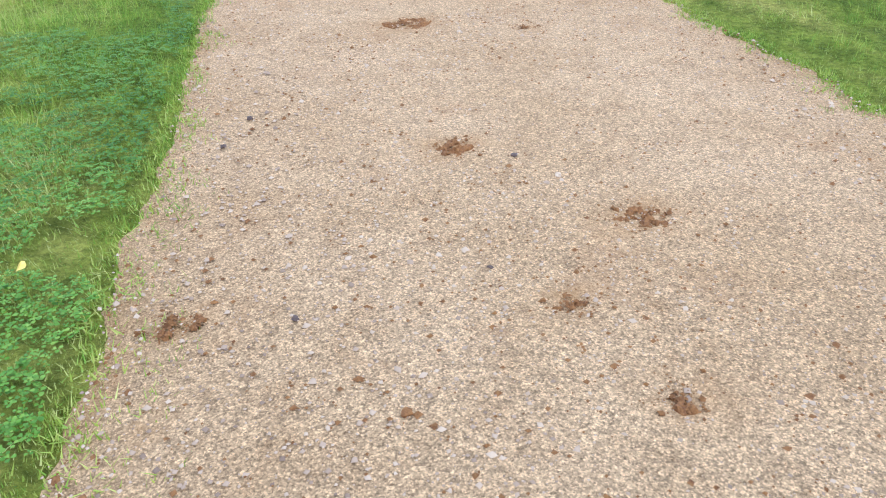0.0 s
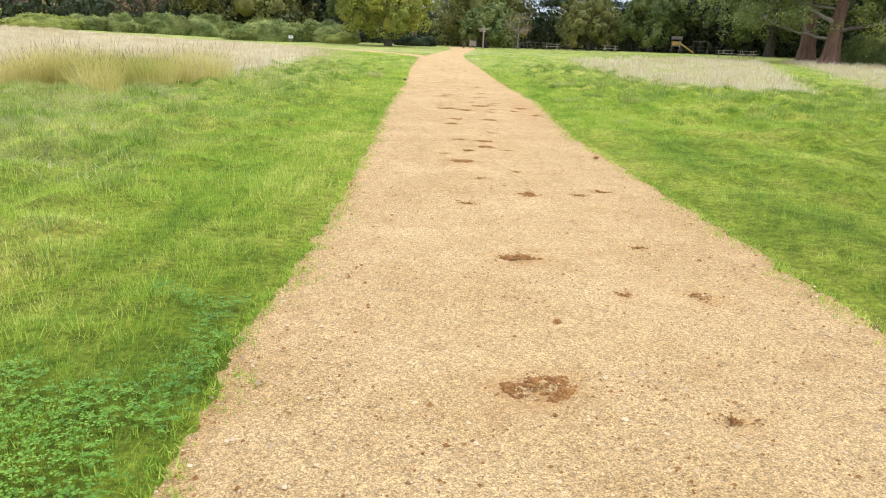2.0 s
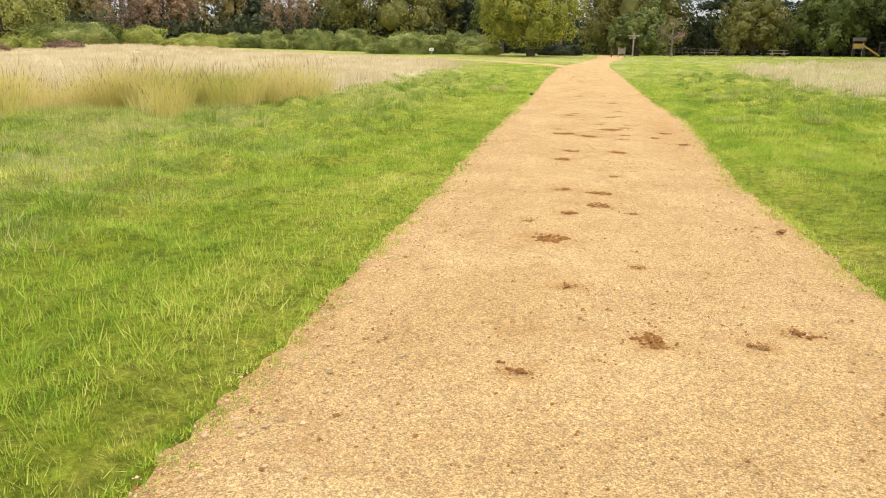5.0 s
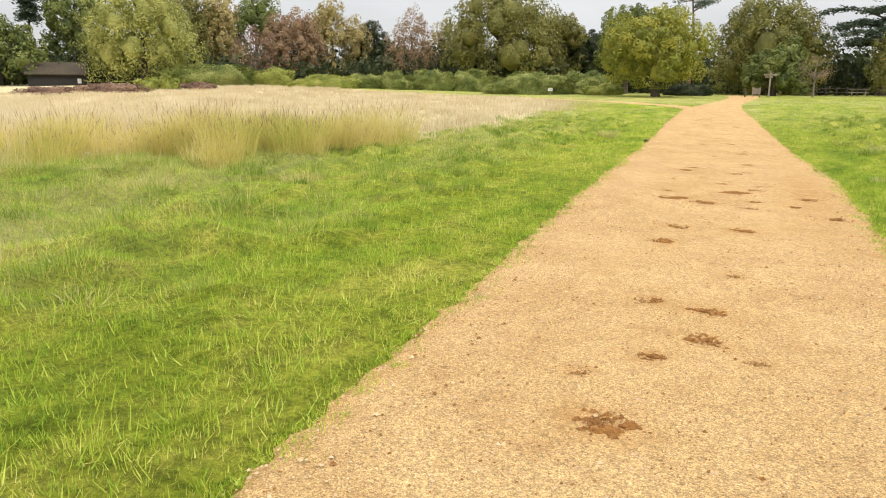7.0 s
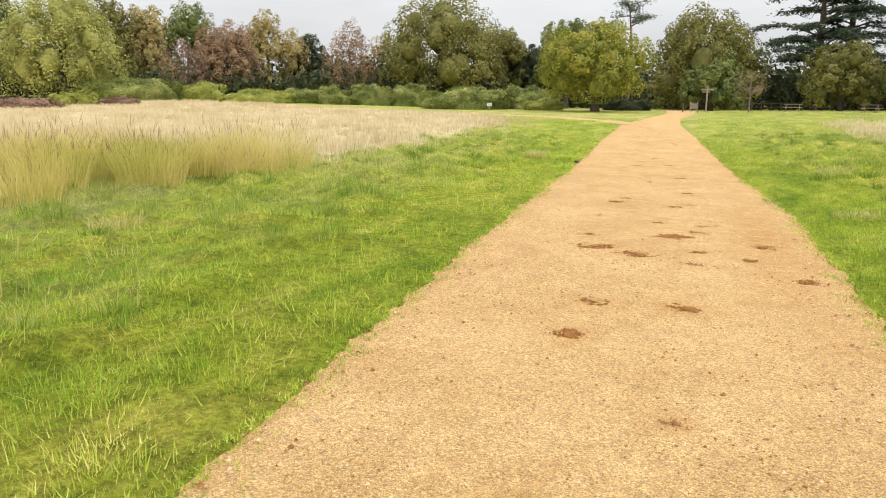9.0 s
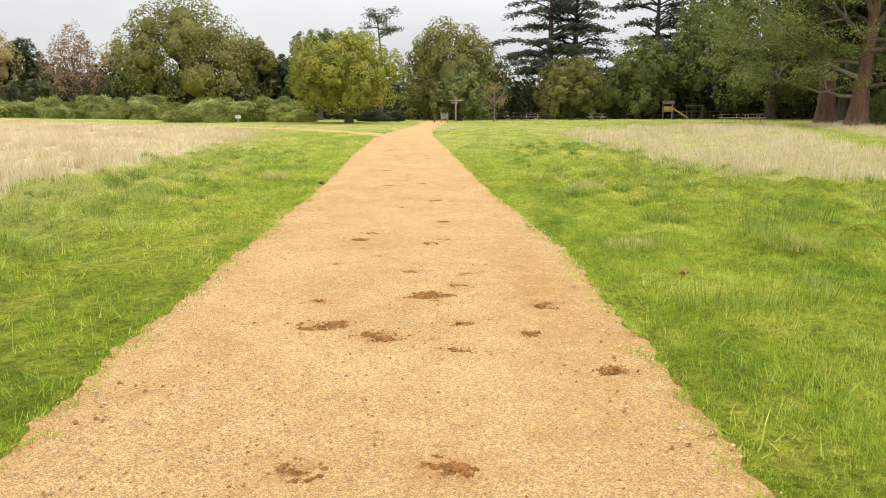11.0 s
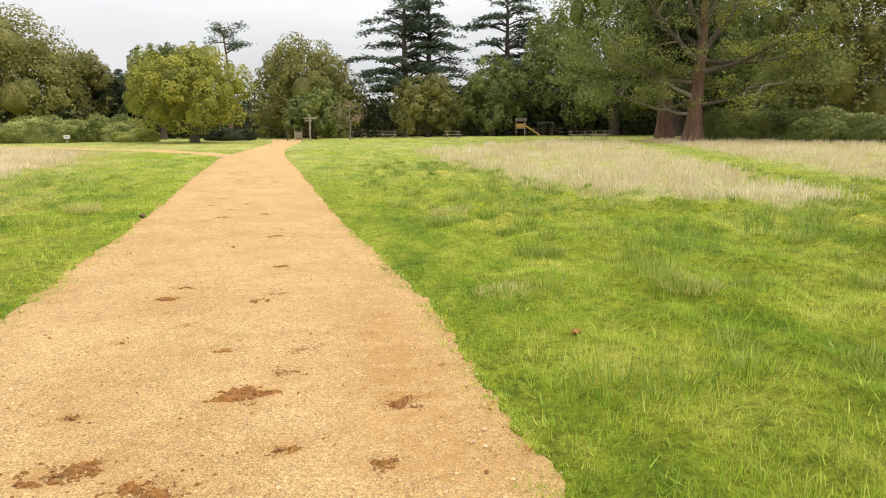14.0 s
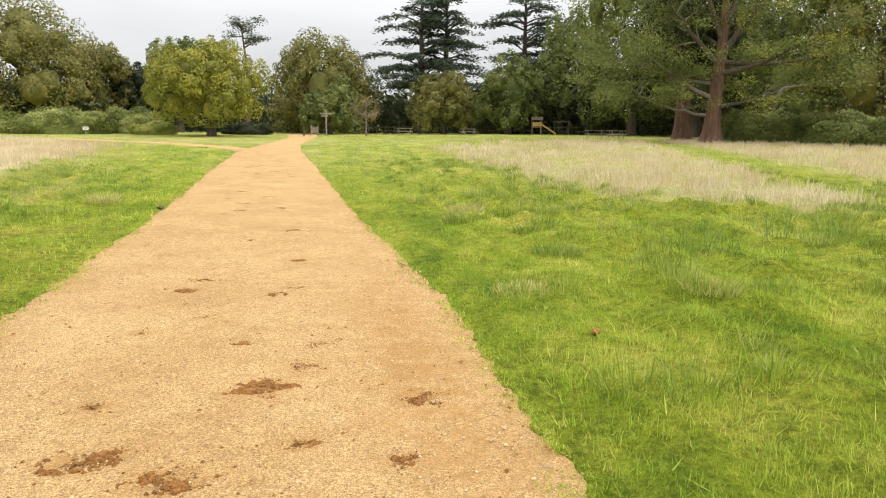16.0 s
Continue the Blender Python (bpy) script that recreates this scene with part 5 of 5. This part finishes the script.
def picnic_table(b, d, turn, label):
    x, y = spot(b, d)
    ob = root("picnic_table", x, y, float(ground_z(x, y)) - 0.02, turn, label, "picnic table", "picnic tables on the lawn")
    for k in range(4):
        part("board", box(1.8, 0.17, 0.04, 0, -0.27 + 0.18 * k, 0.73), TIMBER, ob)
    for s in (-1, 1):
        part("bench", box(1.8, 0.24, 0.045, 0, s * 0.68, 0.43), TIMBER, ob)
        part("crossbar", box(0.05, 1.5, 0.09, s * 0.62, 0, 0.34), TIMBER, ob)
        for q in (-1, 1):
            part("leg", box(0.05, 0.09, 0.82, s * 0.62, q * 0.42, 0.0, 0.01, Matrix.Rotation(radians(q * 20), 4, "X")), TIMBER, ob)


def playground():
    x, y = spot(16.3, 85)
    z = float(ground_z(x, y)) - 0.03
    ob = root("climbing_frame", x, y, z, -14, "timber play tower with a small roof and yellow panels", "play equipment")
    ob.scale = (0.78, 0.78, 0.78)
    for sx in (-0.7, 0.7):
        for sy in (-0.7, 0.7):
            part("post", box(0.12, 0.12, 2.3, sx, sy, 0), BARK, ob)
    part("deck", box(1.5, 1.5, 0.08, 0, 0, 1.15), TIMBER, ob)
    part("roof", box(1.7, 1.0, 0.05, 0, -0.42, 2.42, 0.01, Matrix.Rotation(radians(30), 4, "X")), ROOFTILE, ob)
    part("roof", box(1.7, 1.0, 0.05, 0, 0.42, 2.42, 0.01, Matrix.Rotation(radians(-30), 4, "X")), ROOFTILE, ob)
    part("panel", box(1.3, 0.05, 0.6, 0, -0.74, 1.3), YELLOWPLAY, ob, "yellow side panel")
    part("panel", box(0.05, 1.3, 0.6, -0.74, 0, 1.3), YELLOWPLAY, ob, "yellow side panel")
    sx, sy = spot(17.2, 84)
    sl = root("slide", sx, sy, float(ground_z(sx, sy)) - 0.03, -16, "yellow playground slide with side rails and ladder", "play equipment")
    sl.scale = (0.72, 0.72, 0.72)
    slope = Matrix.Rotation(radians(33), 4, "Y")
    part("chute", box(2.7, 0.5, 0.05, 0, 0, 0.85, 0.01, slope), YELLOWPLAY, sl)
    for s in (-1, 1):
        part("rail", box(2.7, 0.05, 0.2, 0, s * 0.27, 0.9, 0.01, slope), YELLOWPLAY, sl)
        part("ladder_rail", box(0.07, 0.07, 2.3, -1.25, s * 0.27, 0), TIMBER, sl)
    for k in range(5):
        part("rung", box(0.05, 0.5, 0.05, -1.25, 0, 0.3 + 0.28 * k), TIMBER, sl)
    wx, wy = spot(18.2, 86)
    sw = root("swing_frame", wx, wy, float(ground_z(wx, wy)) - 0.03, -18, "plain timber swing frame with one seat", "play equipment")
    for s in (-1, 1):
        for q in (-1, 1):
            part("leg", box(0.1, 0.1, 2.35, s * 1.2, q * 0.42, 0, 0.01, Matrix.Rotation(radians(q * 20), 4, "X")), BARK, sw)
    sw.scale = (0.7, 0.7, 0.7)
    part("beam", box(2.7, 0.12, 0.12, 0, 0, 2.15), BARK, sw)
    part("seat", box(0.45, 0.2, 0.05, 0, 0, 0.5), INK, sw)
    for s in (-1, 1):
        part("chain", box(0.02, 0.02, 1.65, s * 0.2, 0, 0.52, 0), INK, sw)


def fence(b0, b1, d, label):
    """Low dark post-and-rail fence in front of the wood."""
    n = 26
    x0, y0 = spot(b0, d)
    ob = root("fence", x0, y0, 0, 0, label, "fence")
    pts = [spot(b0 + (b1 - b0) * i / n, d) for i in range(n + 1)]
    for i, (px, py) in enumerate(pts):
        z = float(rise(py) + tilt(px, py))
        part("post", box(0.1, 0.1, 1.1, px - x0, py - y0, z - 0.05, 0.01), BARK, ob)
        if i < n:
            qx, qy = pts[i + 1]
            long, ang = math.hypot(qx - px, qy - py), math.atan2(qy - py, qx - px)
            for h in (0.45, 0.9):
                part("rail", box(long, 0.04, 0.07, (px + qx) / 2 - x0, (py + qy) / 2 - y0, z + h, 0.005, Matrix.Rotation(ang, 4, "Z")), BARK, ob)


def hut():
    x, y = spot(-54.1, 104)
    ob = root("hut", x, y, float(ground_z(x, y)) - 0.75, 46, "long low black timber hut with a brown pitched roof", "hut")
    part("wall", box(6.4, 5.0, 2.3, 0, 0, 0, 0.02), BLACKBOARD, ob)
    part("roof", box(7.0, 3.3, 0.15, 0, -1.5, 2.75, 0.02, Matrix.Rotation(radians(28), 4, "X")), ROOFTILE, ob)
    part("roof", box(7.0, 3.3, 0.15, 0, 1.5, 2.75, 0.02, Matrix.Rotation(radians(-28), 4, "X")), ROOFTILE, ob)
    for s in (-1, 1):
        bm = bmesh.new()
        a = [bm.verts.new(p) for p in ((s * 3.1, -2.5, 2.3), (s * 3.1, 2.5, 2.3), (s * 3.1, 0, 3.6))]
        c = [bm.verts.new(p) for p in ((s * 3.0, -2.5, 2.3), (s * 3.0, 2.5, 2.3), (s * 3.0, 0, 3.6))]
        bm.faces.new(a)
        bm.faces.new(c[::-1])
        for i in range(3):
            bm.faces.new((a[i], c[i], c[(i + 1) % 3], a[(i + 1) % 3]))
        bmesh.ops.recalc_face_normals(bm, faces=bm.faces[:])
        part("gable", bm, BLACKBOARD, ob)
    part("notice", box(0.45, 0.03, 0.6, 2.6, -2.53, 1.0), WHITE, ob, "small white notice")


finger_post()
small_sign()
picnic_table(11.0, 78, 6, "weathered timber picnic table with fixed benches")
picnic_table(6.0, 80, -8, "weathered timber picnic table in the shade")
picnic_table(20.7, 70, -20, "dark weathered picnic table near the play area")
picnic_table(22.3, 72, 15, "weathered picnic table under the trees")
playground()
fence(2.5, 20.0, 92, "low dark post-and-rail fence before the wood")
hut()


def sapling():
    """A thin nearly leafless young tree."""
    rng = np.random.default_rng(9)
    x, y = spot(3.0, 77)
    ob = root("sapling", x, y, float(ground_z(x, y)) - 0.03, 0, "thin pale sapling with few pinkish leaves", "tree")
    piece("trunk", mesh_of("trunk", *tube([(0, 0, 0), (0.02, 0, 1.2), (0, 0.03, 2.4), (0.05, 0, 3.6)], [0.09, 0.07, 0.05, 0.02], 7), PALEBARK, True), ob)
    cents = []
    for k in range(16):
        a, z0 = rng.uniform(0, 6.28), rng.uniform(1.2, 3.3)
        e = np.array([math.cos(a) * 1.4, math.sin(a) * 1.4, z0 + rng.uniform(0.1, 0.9)])
        t = np.linspace(0, 1, 5)[:, None]
        p = np.array([0, 0, z0]) + (e - np.array([0, 0, z0])) * t + rng.normal(0, 0.05, (5, 3)) * t
        piece("branch", mesh_of("branch", *tube(p, [0.035, 0.028, 0.02, 0.013, 0.006], 5), PALEBARK, True), ob)
        cents.append(p[2:].repeat(14, 0) + rng.normal(0, 0.22, (42, 3)))
    cents = np.concatenate(cents)
    piece("leaves", mesh_of("leaves", *leaf_quads(cents, np.tile([0, 0, 0.3], (len(cents), 1)), 0.07, rng), HEATH), ob)


sapling()
